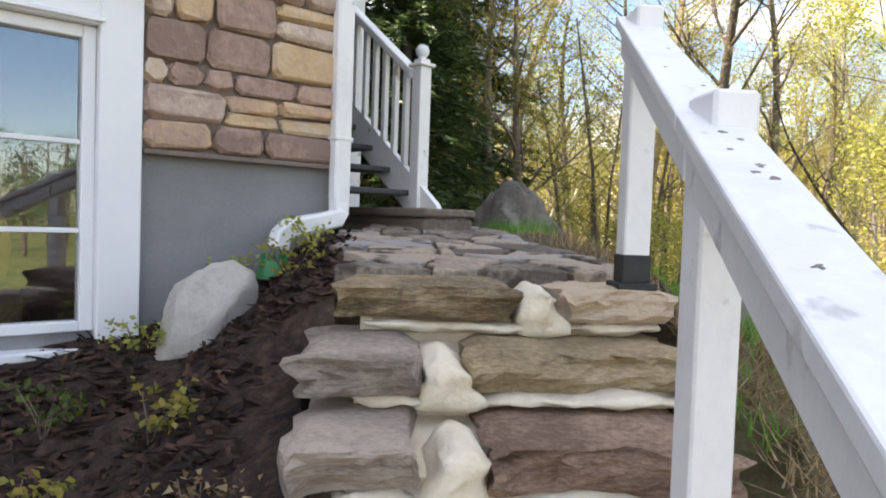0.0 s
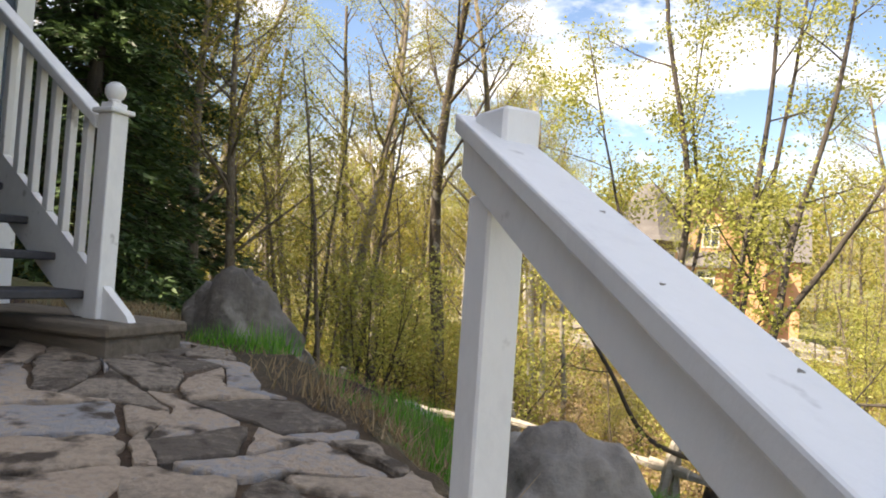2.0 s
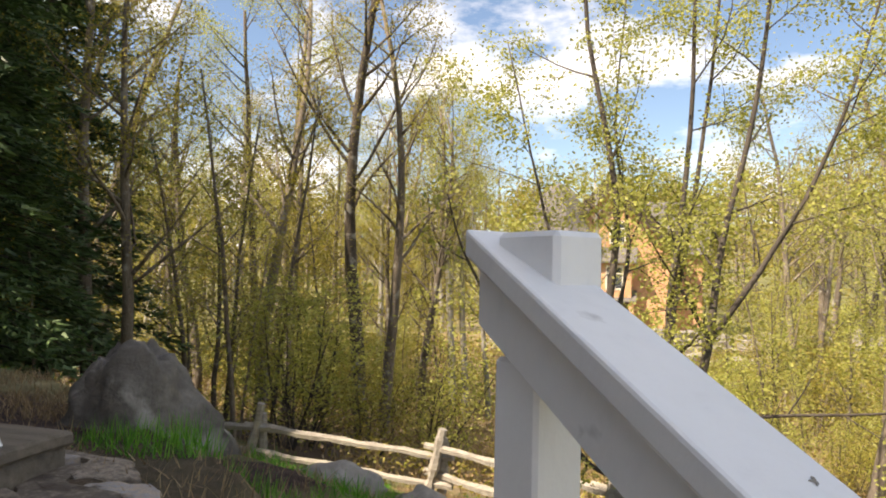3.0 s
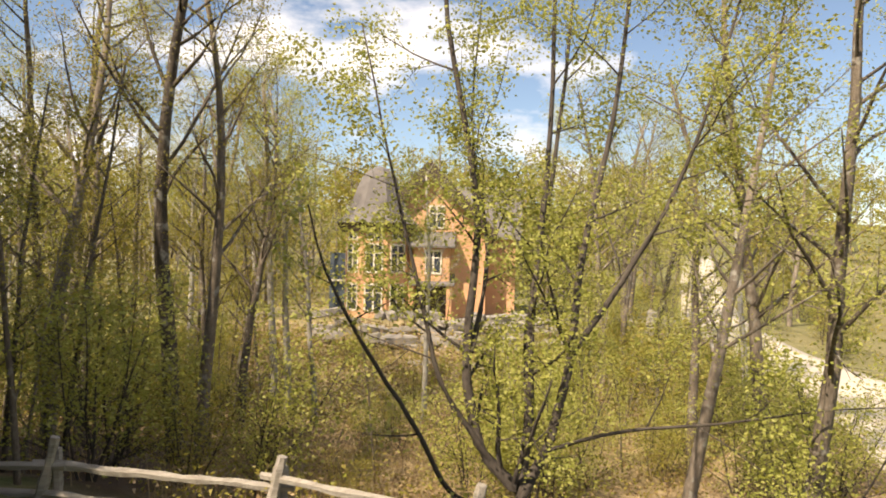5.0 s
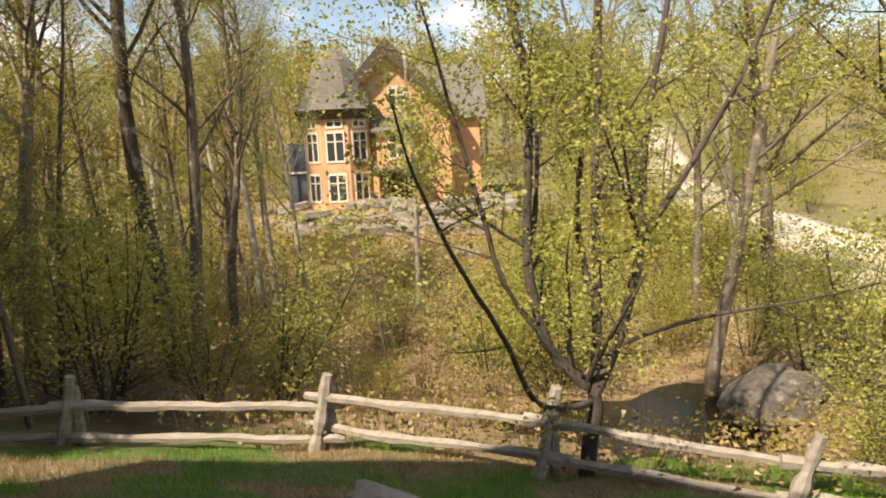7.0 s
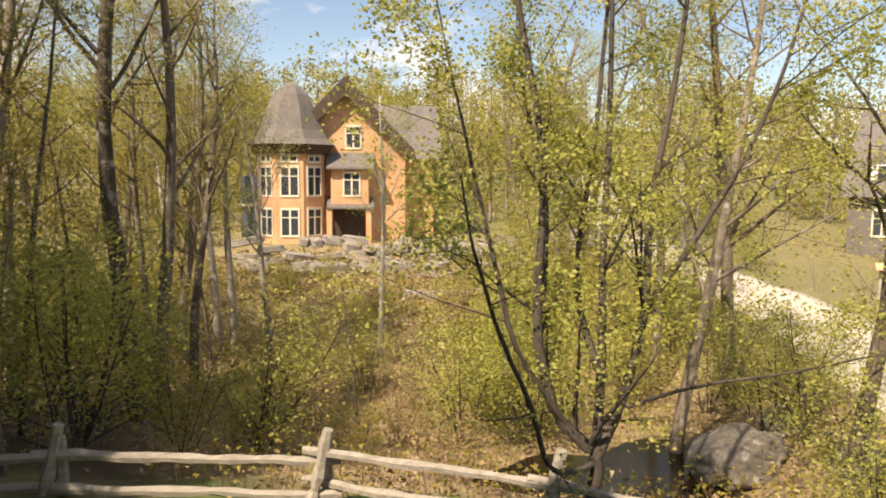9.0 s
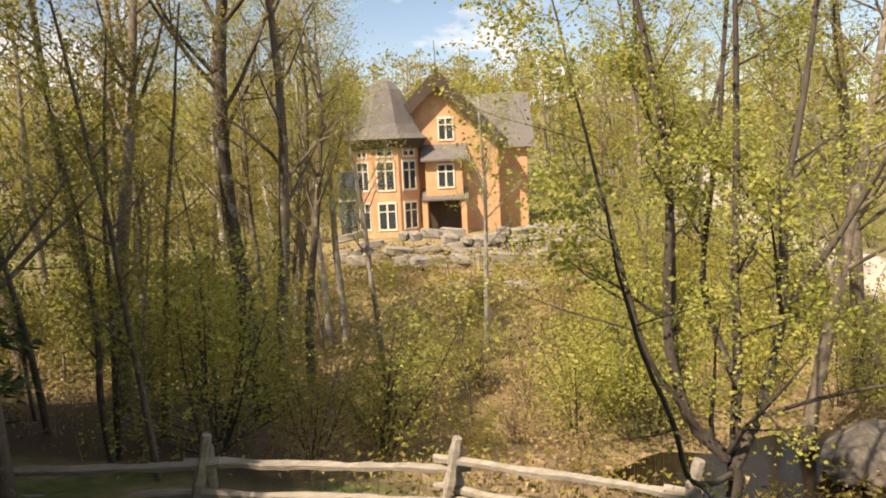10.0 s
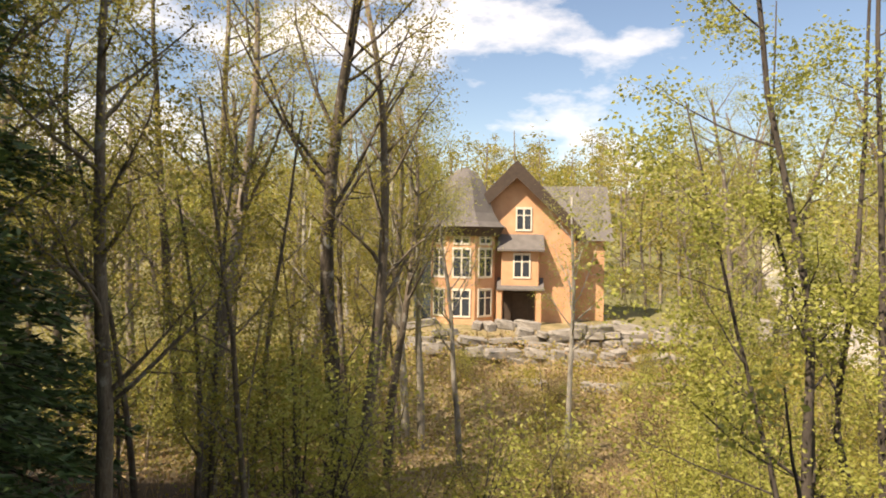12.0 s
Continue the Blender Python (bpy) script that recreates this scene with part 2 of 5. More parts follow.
def ground_material():
    """Grass, leaf litter, bark mulch and bare soil, by place; the mulch tone also paints woodland shade."""
    m = bpy.data.materials.new("ground_cover")
    m.use_nodes = True
    t = m.node_tree
    b = t.nodes["Principled BSDF"]
    b.inputs["Roughness"].default_value = 0.95
    at = t.nodes.new("ShaderNodeAttribute")
    at.attribute_name = "cover"
    sep = t.nodes.new("ShaderNodeSeparateColor")
    t.links.new(at.outputs["Color"], sep.inputs[0])
    co = t.nodes.new("ShaderNodeTexCoord")

    def tones(scale, a, c, d):
        n = t.nodes.new("ShaderNodeTexNoise")
        n.inputs["Scale"].default_value, n.inputs["Detail"].default_value, n.inputs["Roughness"].default_value = scale, 8.0, 0.7
        t.links.new(co.outputs["Object"], n.inputs["Vector"])
        r = t.nodes.new("ShaderNodeValToRGB")
        e = r.color_ramp.elements
        e.new(0.5)
        for i, k in enumerate((a, c, d)):
            e[i].position, e[i].color = 0.34 + 0.16 * i, (*k, 1)
        t.links.new(n.outputs["Fac"], r.inputs["Fac"])
        return r.outputs["Color"], n.outputs["Fac"]

    litter, h1 = tones(3.0, (0.12, 0.08, 0.045), (0.26, 0.185, 0.105), (0.40, 0.30, 0.18))
    grass, h2 = tones(5.0, (0.035, 0.065, 0.012), (0.075, 0.12, 0.022), (0.15, 0.15, 0.05))
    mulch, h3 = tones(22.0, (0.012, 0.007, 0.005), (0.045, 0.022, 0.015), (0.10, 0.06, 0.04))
    lawn, h4 = tones(1.3, (0.11, 0.10, 0.035), (0.26, 0.20, 0.095), (0.42, 0.33, 0.18))
    colour = litter
    for mask, other in ((0, grass), (1, mulch), (2, lawn)):
        mx = t.nodes.new("ShaderNodeMix")
        mx.data_type = "RGBA"
        t.links.new(sep.outputs[mask], mx.inputs[0])
        t.links.new(colour, mx.inputs[6])
        t.links.new(other, mx.inputs[7])
        colour = mx.outputs[2]
    t.links.new(colour, b.inputs["Base Color"])
    bp = t.nodes.new("ShaderNodeBump")
    bp.inputs["Strength"].default_value, bp.inputs["Distance"].default_value = 0.9, 0.03
    t.links.new(h3, bp.inputs["Height"])
    t.links.new(bp.outputs["Normal"], b.inputs["Normal"])
    return m


M_GROUND = ground_material()


# ---- mesh helpers ----
def part(name, bm, mat, parent=None, label="", smooth=False):
    """Links a bmesh as one mesh object, under a thing or a part where one is given."""
    me = bpy.data.meshes.new(name)
    if smooth:
        for f in bm.faces:
            f.smooth = True
    bm.to_mesh(me)
    bm.free()
    me.materials.append(mat)
    ob = new(name, me)
    if parent:
        ob.parent = parent
    if label:
        ob["label"] = label
    return ob


def raw(name, verts, faces, mat, parent=None, label="", smooth=False):
    me = bpy.data.meshes.new(name)
    me.from_pydata(verts, [], faces)
    if smooth:
        me.polygons.foreach_set("use_smooth", [True] * len(me.polygons))
    me.materials.append(mat)
    ob = new(name, me)
    if parent:
        ob.parent = parent
    if label:
        ob["label"] = label
    return ob


def thing(name, m, label, category, group="", kind=""):
    ob = new(name)
    ob.matrix_world = m
    return tagged(ob, label, category, group, kind)


def box(bm, lo, hi, bevel=0.0, m=None):
    lo, hi = Vector(lo), Vector(hi)
    r = bmesh.ops.create_cube(bm, size=1.0)
    vs = r["verts"]
    bmesh.ops.scale(bm, vec=hi - lo, verts=vs)
    bmesh.ops.translate(bm, vec=(lo + hi) / 2, verts=vs)
    if bevel:
        es = list({e for v in vs for e in v.link_edges})
        out = bmesh.ops.bevel(bm, geom=es, offset=bevel, segments=1, affect="EDGES", profile=0.5)
        vs = list({v for f in out["faces"] for v in f.verts})
    if m is not None:
        bmesh.ops.transform(bm, matrix=m, verts=vs)
    return vs


def boxes(items, bevel=0.0):
    bm = bmesh.new()
    for lo, hi in items:
        box(bm, lo, hi, bevel)
    return bm


def prism(bm, outline, axis_from, axis_to, place):
    """A prism: an outline of 2D points, from one value to another along the third axis; place turns (a, b, c) into a point."""
    n = len(outline)
    v = [bm.verts.new(place(a, b, c)) for c in (axis_from, axis_to) for a, b in outline]
    bm.faces.new(v[:n][::-1])
    bm.faces.new(v[n:])
    for i in range(n):
        j = (i + 1) % n
        bm.faces.new((v[i], v[j], v[n + j], v[n + i]))


def tube(verts, faces, points, radii, sides):
    """Adds a tapered tube along points to lists of vertices and faces."""
    base = len(verts)
    n = len(points)
    for i, p in enumerate(points):
        d = (points[min(i + 1, n - 1)] - points[max(i - 1, 0)]).normalized()
        a = d.orthogonal().normalized() if abs(d.z) < 0.9 else d.cross(Vector((0, 1, 0))).normalized()
        b = d.cross(a)
        for k in range(sides):
            w = 2 * math.pi * k / sides
            verts.append(p + (a * math.cos(w) + b * math.sin(w)) * radii[i])
    for i in range(n - 1):
        for k in range(sides):
            q = base + i * sides
            l = (k + 1) % sides
            faces.append((q + k, q + l, q + sides + l, q + sides + k))
    faces.append(tuple(base + (n - 1) * sides + k for k in range(sides)))


def smoothstep(a, b, x):
    t = min(1.0, max(0.0, (x - a) / (b - a)))
    return t * t * (3 - 2 * t)


def wobble(p, size, seed=0.0):
    return noise.noise(Vector((p[0] * size + seed, p[1] * size - seed, p[2] * size + 2 * seed)))


# ---- the ground ----
STEP_RISE, STEP_RUN, STEP_FRONT, STEP_TOP = 0.165, 0.33, 2.62, 1.172
ROAD = [(9.0, 9.5, -1.7), (12.6, 15.5, -1.55), (15.8, 22.0, -1.5), (18.3, 30.0, -1.4), (23.0, 41.0, -1.0), (34.0, 60.0, 0.2), (52.0, 90.0, 3.0)]


def road_near(x, y):
    best = (1e9, 0.0)
    for (ax, ay, az), (bx, by, bz) in zip(ROAD, ROAD[1:]):
        dx, dy = bx - ax, by - ay
        s = min(1.0, max(0.0, ((x - ax) * dx + (y - ay) * dy) / (dx * dx + dy * dy)))
        d = math.hypot(x - ax - s * dx, y - ay - s * dy)
        best = min(best, (d, az + s * (bz - az)))
    return best


def landing_z(x, y):
    r, f = to_s(x, y)
    return 1.160 + 0.070 * max(0.0, f - 2.6)


def ground_z(x, y):
    r, f = to_s(x, y)
    w = (x + 1.09) * 0.55 + (y - 3.26) * 0.83
    z = landing_z(x, y) + 0.001
    bank = (z if w < 0.75 else 1.15 + (z - 1.15) * smoothstep(1.6, 0.75, w)) - 0.40 * max(0.0, w - 0.75)
    if w > 5.0:
        bank = -0.55 - 0.25 * (w - 5.0)
    z = min(z, bank)
    if f < 2.98:
        left = 0.45 + 0.235 * f + 0.62 * min(max(r, -0.75), 0.0) - 0.13 * smoothstep(-0.5, -0.2, r)
        right = -0.03 + 0.40 * f - 0.10 * max(0.0, r - 1.2)
        z = min(z, left if r < -0.05 else right if r > 1.10 else min(left, right) - 0.45)
        if r > 1.15:
            z = min(z, 1.05 - 0.30 * (r - 1.15))
    elif r < -0.05:
        z = min(z, 0.45 + 0.235 * f + 0.62 * max(r, -0.75))
    if r > 1.2:
        z = min(z, 1.12 - 0.62 * min(r - 1.2, 0.9) * smoothstep(5.3, 4.2, f))
    u, v = to_h(x, y)
    if u < 0.3:
        z = min(z, 1.31)
    z = max(z, 0.0) if w < 2.0 else z
    low = -2.35 + 0.25 * wobble((x, y, 0), 0.18)
    if w > 7.5:
        z = max(z, low - 0.2 * smoothstep(1, 5, x) * smoothstep(7.5, 9, w) * smoothstep(24, 16, y))
    q = math.hypot((x - 3.7) / 2.3, (y - 13.0) / 1.7)
    if q < 1.5:
        z += (min(z, -2.65) - z) * smoothstep(1.45, 0.85, q)
    rise = smoothstep(29, 40, y)
    z = z + (-1.45 - z) * rise if y > 29 else z
    dist = math.hypot(x, y)
    z += 15.0 * smoothstep(62, 190, dist) * (0.75 + 0.35 * math.sin(math.atan2(x, y) * 3.1 + 0.6)) if y > 0 else 0.0
    d, rz = road_near(x, y)
    if d < 6:
        z += (rz - z) * smoothstep(6, 1.9, d)
    if w > 1:
        z += 0.12 * wobble((x, y, 0), 0.7, 3) * smoothstep(1, 4, w)
    return z


def build_ground():
    def ticks(a, b, c, d, fine, coarse_n):
        mid = list(np.arange(b, c, fine))
        k = np.linspace(0, 1, coarse_n) ** 2.4
        return sorted(set([round(float(b - (b - a) * q), 3) for q in k] + [round(float(q), 3) for q in mid] + [round(float(c + (d - c) * q), 3) for q in k]))
    xs = ticks(-900, -8, 9, 900, 0.16, 40)
    ys = ticks(-900, -2, 15, 900, 0.16, 56)
    verts = [(x, y, ground_z(x, y) + (0.02 * wobble((x, y, 0), 6) if -8 < x < 9 and -2 < y < 15 else 0)) for y in ys for x in xs]
    nx = len(xs)
    faces = [(j * nx + i, j * nx + i + 1, (j + 1) * nx + i + 1, (j + 1) * nx + i) for j in range(len(ys) - 1) for i in range(nx - 1)]
    ob = raw("ground", verts, faces, M_GROUND, smooth=True)
    tagged(ob, "sloping garden ground of grass, mulch and leaf litter", "ground", kind="structure")
    layer = ob.data.color_attributes.new("cover", "FLOAT_COLOR", "POINT")
    values = []
    for x, y, z in verts:
        r, f = to_s(x, y)
        w = (x + 1.09) * 0.55 + (y - 3.26) * 0.83
        u, v = to_h(x, y)
        patch = wobble((x, y, 0), 0.9, 5)
        grass = 0.0
        if -0.1 < w < 8.2 and y < 13.5:
            grass = smoothstep(-0.1, 0.3, w) * smoothstep(8.2, 6.6, w) * (0.62 + 0.6 * patch)
        if r > 1.0 and f < 3.5:
            grass = max(grass, 0.18 + 0.6 * patch)
        if 60 > y > 26 and -2 < x < 30:
            grass = max(grass, 0.25 + 0.4 * patch)
        mulch = 1.0 if (r < -0.0 and u > -0.6 and v < 0.1 and f < 5.4) or (u < 0.5 and -0.3 < v < 2.2 and u > -3) else 0.0
        if -0.15 < r < 1.25 and 2.6 < f < 5.3:
            mulch = 0.75
        # shade under the left woods, painted with the dark mulch tone
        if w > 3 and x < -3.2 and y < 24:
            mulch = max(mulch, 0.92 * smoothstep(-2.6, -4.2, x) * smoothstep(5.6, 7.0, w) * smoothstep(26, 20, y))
        lawn = smoothstep(13, 20, y) * smoothstep(-6, 0, x) * 0.7 * smoothstep(70, 45, y)
        if x > 8 and y > 12:
            green = smoothstep(8, 14, x) * smoothstep(12, 18, y)
            lawn *= 1 - 0.75 * green
            grass = max(grass, (0.6 + 0.4 * patch) * green)
        if x > 9 and y < 10:
            grass = max(grass, 0.9)
        if y > 45 or x < -6 and y > 14:
            grass = max(grass, 0.5 + 0.3 * patch)
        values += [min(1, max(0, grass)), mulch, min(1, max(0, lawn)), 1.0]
    layer.data.foreach_set("color", values)
    return ob


build_ground()

bm = bmesh.new()
left, right = [], []
for i, (x, y, z) in enumerate(ROAD):
    a, b = ROAD[max(0, i - 1)], ROAD[min(len(ROAD) - 1, i + 1)]
    d = Vector((b[0] - a[0], b[1] - a[1], 0)).normalized()
    n = Vector((d.y, -d.x, 0))
    left.append(bm.verts.new(Vector((x, y, z + 0.05)) - n * 1.7))
    right.append(bm.verts.new(Vector((x, y, z + 0.05)) + n * 1.7))
for i in range(len(ROAD) - 1):
    bm.faces.new((left[i], right[i], right[i + 1], left[i + 1]))
bmesh.ops.subdivide_edges(bm, edges=bm.edges[:], cuts=6, use_grid_fill=True)
for v in bm.verts:
    v.co.z += 0.03 * wobble(v.co, 0.8)
    v.co.x += 0.25 * wobble(v.co, 0.5, 2)
r = bmesh.ops.extrude_face_region(bm, geom=bm.faces[:])
bmesh.ops.translate(bm, vec=(0, 0, -0.3), verts=[g for g in r["geom"] if isinstance(g, bmesh.types.BMVert)])
bmesh.ops.recalc_face_normals(bm, faces=bm.faces[:])
tagged(part("road", bm, M_ROAD, smooth=True), "pale sandy gravel lane beyond the trees", "road", kind="structure")


# ---- the stone house beside the steps ----
HOUSE_DEEP, HOUSE_LONG, HOUSE_TOP = 9.0, 10.5, 7.2
WALL_T = 0.25
WIN_V0, WIN_V1, WIN_Z0, WIN_Z1 = -2.55, -1.20, 0.85, 2.16
SILL_Z = 1.655


def build_house():
    # wall beside the steps: parged foundation below, stone veneer above, with the window's opening
    low = tagged(new("wall_foundation"), "grey parged concrete foundation wall under the stone", "wall", kind="structure")
    low.matrix_world = H_POSE
    part("parging", boxes([((-WALL_T, WIN_V1, -0.4), (-0.03, -0.0, SILL_Z)),
                           ((-WALL_T, WIN_V0, -0.4), (-0.03, WIN_V1, WIN_Z0)),
                           ((-WALL_T, -HOUSE_LONG, -0.4), (-0.03, WIN_V0, SILL_Z))]), M_PARGE, low)
    part("drip_ledge", boxes([((-0.03, WIN_V1 + 0.19, SILL_Z - 0.02), (0.035, 0.01, SILL_Z + 0.004))], 0.004), M_MORTAR, low)
    east = tagged(new("wall_stone"), "house wall clad in tan and brown ledge stone", "wall", kind="structure")
    east.matrix_world = H_POSE
    part("backing", boxes([((-WALL_T, WIN_V1, SILL_Z), (-0.004, 0.0, HOUSE_TOP)),
                           ((-WALL_T, WIN_V0, WIN_Z1), (-0.004, WIN_V1, HOUSE_TOP)),
                           ((-WALL_T, -HOUSE_LONG, SILL_Z), (-0.004, WIN_V0, HOUSE_TOP))]), M_MORTAR, east)
    # the other walls and the roof
    shell = tagged(new("wall_north"), "slate blue clapboard back wall of the house", "wall", kind="structure")
    shell.matrix_world = H_POSE
    part("siding", boxes([((-HOUSE_DEEP, -WALL_T, -0.4), (-WALL_T - 0.002, -0.002, HOUSE_TOP))]), M_BLUE, shell)
    part("siding", boxes([((-HOUSE_DEEP - WALL_T, -HOUSE_LONG, -0.4), (-HOUSE_DEEP - 0.002, -0.002, HOUSE_TOP))]), M_BLUE, shell)
    part("siding", boxes([((-HOUSE_DEEP, -HOUSE_LONG, -0.4), (-WALL_T - 0.002, -HOUSE_LONG + WALL_T, HOUSE_TOP))]), M_BLUE, shell)
    bm = bmesh.new()
    prism(bm, [(-HOUSE_DEEP - 0.7, HOUSE_TOP - 0.05), (0.45, HOUSE_TOP - 0.05), (-HOUSE_DEEP / 2, HOUSE_TOP + 2.4)], -HOUSE_LONG - 0.5, 0.5, lambda a, b, c: (a, c, b))
    bmesh.ops.recalc_face_normals(bm, faces=bm.faces[:])
    roof = tagged(part("roof", bm, M_SHINGLE), "grey shingled gable roof of the stone house", "roof", kind="structure")
    roof.matrix_world = H_POSE

    # wing behind the stairs, with a white corner board
    # its upper part and roof are unseen, made tall to shade the lawn
    wing = tagged(new("wall_wing"), "slate blue clapboard wing wall with white corner board", "wall", kind="structure")
    wing.matrix_world = H_POSE
    part("backing", boxes([((-6.5, 0.01, 0.6), (-2.60, 1.90, 6.9))]), M_BLUE, wing)
    for i in range(46):
        z = 1.0 + 0.125 * i
        bm = bmesh.new()
        prism(bm, [(-2.60, z), (-2.575, z), (-2.59, z + 0.13), (-2.60, z + 0.13)], 0.02, 1.80, lambda a, b, c: (a, c, b))
        bmesh.ops.recalc_face_normals(bm, faces=bm.faces[:])
        part("clapboard", bm, M_BLUE, wing)
    part("corner_board", boxes([((-2.60, 1.80, 0.9), (-2.555, 1.93, 6.9))], 0.004), M_WHITE, wing)
    part("wing_roof", boxes([((-6.9, -0.3, 6.902), (-2.2, 2.3, 7.1))], 0.03), M_SHINGLE, wing)

    # window
    win = tagged(new("window_1"), "white framed house window reflecting the blue sky", "window", kind="structure")
    win.matrix_world = H_POSE
    v0, v1, z0, z1 = WIN_V0, WIN_V1, WIN_Z0, WIN_Z1
    bm = boxes([((-0.03, v1, z0 - 0.06), (0.045, v1 + 0.18, z1 + 0.16)), ((-0.03, v0 - 0.18, z0 - 0.06), (0.045, v0, z1 + 0.16))], 0.006)
    box(bm, (-0.03, v0, z1), (0.043, v1, z1 + 0.16), 0.006)
    part("casing", bm, M_VINYL, win)
    part("head_moulding", boxes([((-0.02, v0 - 0.22, z1 + 0.162), (0.075, v1 + 0.21, z1 + 0.205)), ((0.046, v0 - 0.02, z1 + 0.01), (0.058, v1 + 0.02, z1 + 0.035))], 0.004), M_VINYL, win)
    part("window_sill", boxes([((-0.05, v0 - 0.18, z0 - 0.10), (0.075, v1 + 0.19, z0 - 0.062))], 0.006), M_VINYL, win)
    f = 0.055
    bm = boxes([((-0.09, v1 - f, z0), (-0.005, v1, z1)), ((-0.09, v0, z0), (-0.005, v0 + f, z1)),
                ((-0.09, v0 + f, z1 - f), (-0.005, v1 - f, z1)), ((-0.09, v0 + f, z0), (-0.005, v1 - f, z0 + 0.045))], 0.005)
    part("window_frame", bm, M_VINYL, win)
    for z in (1.285, 1.665):
        part("muntin", boxes([((-0.052, v0 + f, z - 0.011), (-0.03, v1 - f, z + 0.011))], 0.003), M_VINYL, win)
    edges = (z0 + 0.045, 1.274, 1.296, 1.654, 1.676, z1 - f)
    for a, b in zip(edges[::2], edges[1::2]):
        p = part("pane", boxes([((-0.049, v0 + f, a), (-0.044, v1 - f, b))]), M_GLASS, win)
        p.visible_shadow = False
    # room behind the glass; its dimness is painted into the wall colour
    room = tagged(new("room_interior"), "room behind the window, its indoor shade painted into dark walls", "room", kind="structure")
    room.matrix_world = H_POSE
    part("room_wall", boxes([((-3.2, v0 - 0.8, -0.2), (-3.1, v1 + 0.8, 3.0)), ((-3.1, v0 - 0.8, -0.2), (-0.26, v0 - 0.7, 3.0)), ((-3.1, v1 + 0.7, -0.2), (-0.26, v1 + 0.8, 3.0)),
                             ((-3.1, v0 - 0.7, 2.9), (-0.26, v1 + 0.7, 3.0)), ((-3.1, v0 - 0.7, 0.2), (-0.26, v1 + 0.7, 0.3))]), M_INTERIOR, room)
    # a carved wooden ornament stands inside, seen through the pane
    orn = thing("carved_ornament", H_POSE @ pose(-0.45, -1.55, 0.3), "warm brown carved wooden ornament on a dark stand", "ornament")
    part("stand", boxes([((-0.14, -0.14, 0.0), (0.14, 0.14, 0.72))], 0.01), M_DARKWOOD, orn)
    bm = bmesh.new()
    bmesh.ops.create_icosphere(bm, subdivisions=3, radius=0.12)
    for v in bm.verts:
        v.co = Vector((v.co.x * 0.7, v.co.y * 0.8, v.co.z * 1.6)) * (1 + 0.5 * wobble(v.co, 9)) + Vector((0, 0, 0.9))
    part("carving", bm, M_WOOD_OBJ, orn, smooth=True)
    return east


WALL_STONE = build_house()


def downspout():
    ds = thing("downspout", H_POSE, "white aluminium downspout at the house corner", "downspout")
    # shaft
    part("shaft", boxes([((0.02, -0.045, 1.47), (0.095, 0.055, HOUSE_TOP))], 0.012), M_WHITE, ds)
    # bent elbow and outlet: a rounded box swept along a bend
    pts = [(0.058, 0.005, 1.56), (0.058, 0.005, 1.46), (0.066, 0.0, 1.41), (0.085, -0.03, 1.375), (0.10, -0.12, 1.355), (0.115, -0.24, 1.335), (0.125, -0.33, 1.315), (0.13, -0.375, 1.28), (0.132, -0.39, 1.22)]
    bm = bmesh.new()
    rings = []
    for i, p in enumerate(pts):
        p = Vector(p)
        d = (Vector(pts[min(i + 1, len(pts) - 1)]) - Vector(pts[max(i - 1, 0)])).normalized()
        a = Vector((1, 0.12, 0))
        a = (a - d * a.dot(d)).normalized()
        b = d.cross(a)
        ring = []
        for sx, sy in ((-1, -0.7), (-0.7, -1), (0.7, -1), (1, -0.7), (1, 0.7), (0.7, 1), (-0.7, 1), (-1, 0.7)):
            ring.append(bm.verts.new(p + a * 0.041 * sx + b * 0.047 * sy))
        rings.append(ring)
    for r0, r1 in zip(rings, rings[1:]):
        for k in range(8):
            bm.faces.new((r0[k], r0[(k + 1) % 8], r1[(k + 1) % 8], r1[k]))
    bm.faces.new(rings[0][::-1])
    part("elbow", bm, M_WHITE, ds, smooth=False)
    part("strap", boxes([((0.015, -0.05, 1.79), (0.10, 0.06, 1.81))], 0.003), M_WHITE, ds)
    dr = thing("drain_strainer", H_POSE @ pose(0.15, -0.42, 1.07), "green plastic drain strainer under the downspout", "drain")
    bm = bmesh.new()
    bmesh.ops.create_cone(bm, cap_ends=True, segments=14, radius1=0.085, radius2=0.07, depth=0.09, matrix=Matrix.Translation((0, 0, 0.045)))
    part("basket", bm, M_GREEN_PLASTIC, dr)
    for k in range(7):
        a = 2 * math.pi * k / 7
        bm = boxes([((-0.008, -0.004, 0.09), (0.008, 0.004, 0.125))])
        ob = part("prong", bm, M_GREEN_PLASTIC, dr)
        ob.location = (0.06 * math.cos(a), 0.06 * math.sin(a), 0)


downspout()


# ---- wooden stairs round the corner ----
RAIL_V = 0.84
SLOPE = 0.745


def stair_line(u):
    """Height of the stringer's upper edge."""
    return 1.66 + SLOPE * (-0.30 - u)


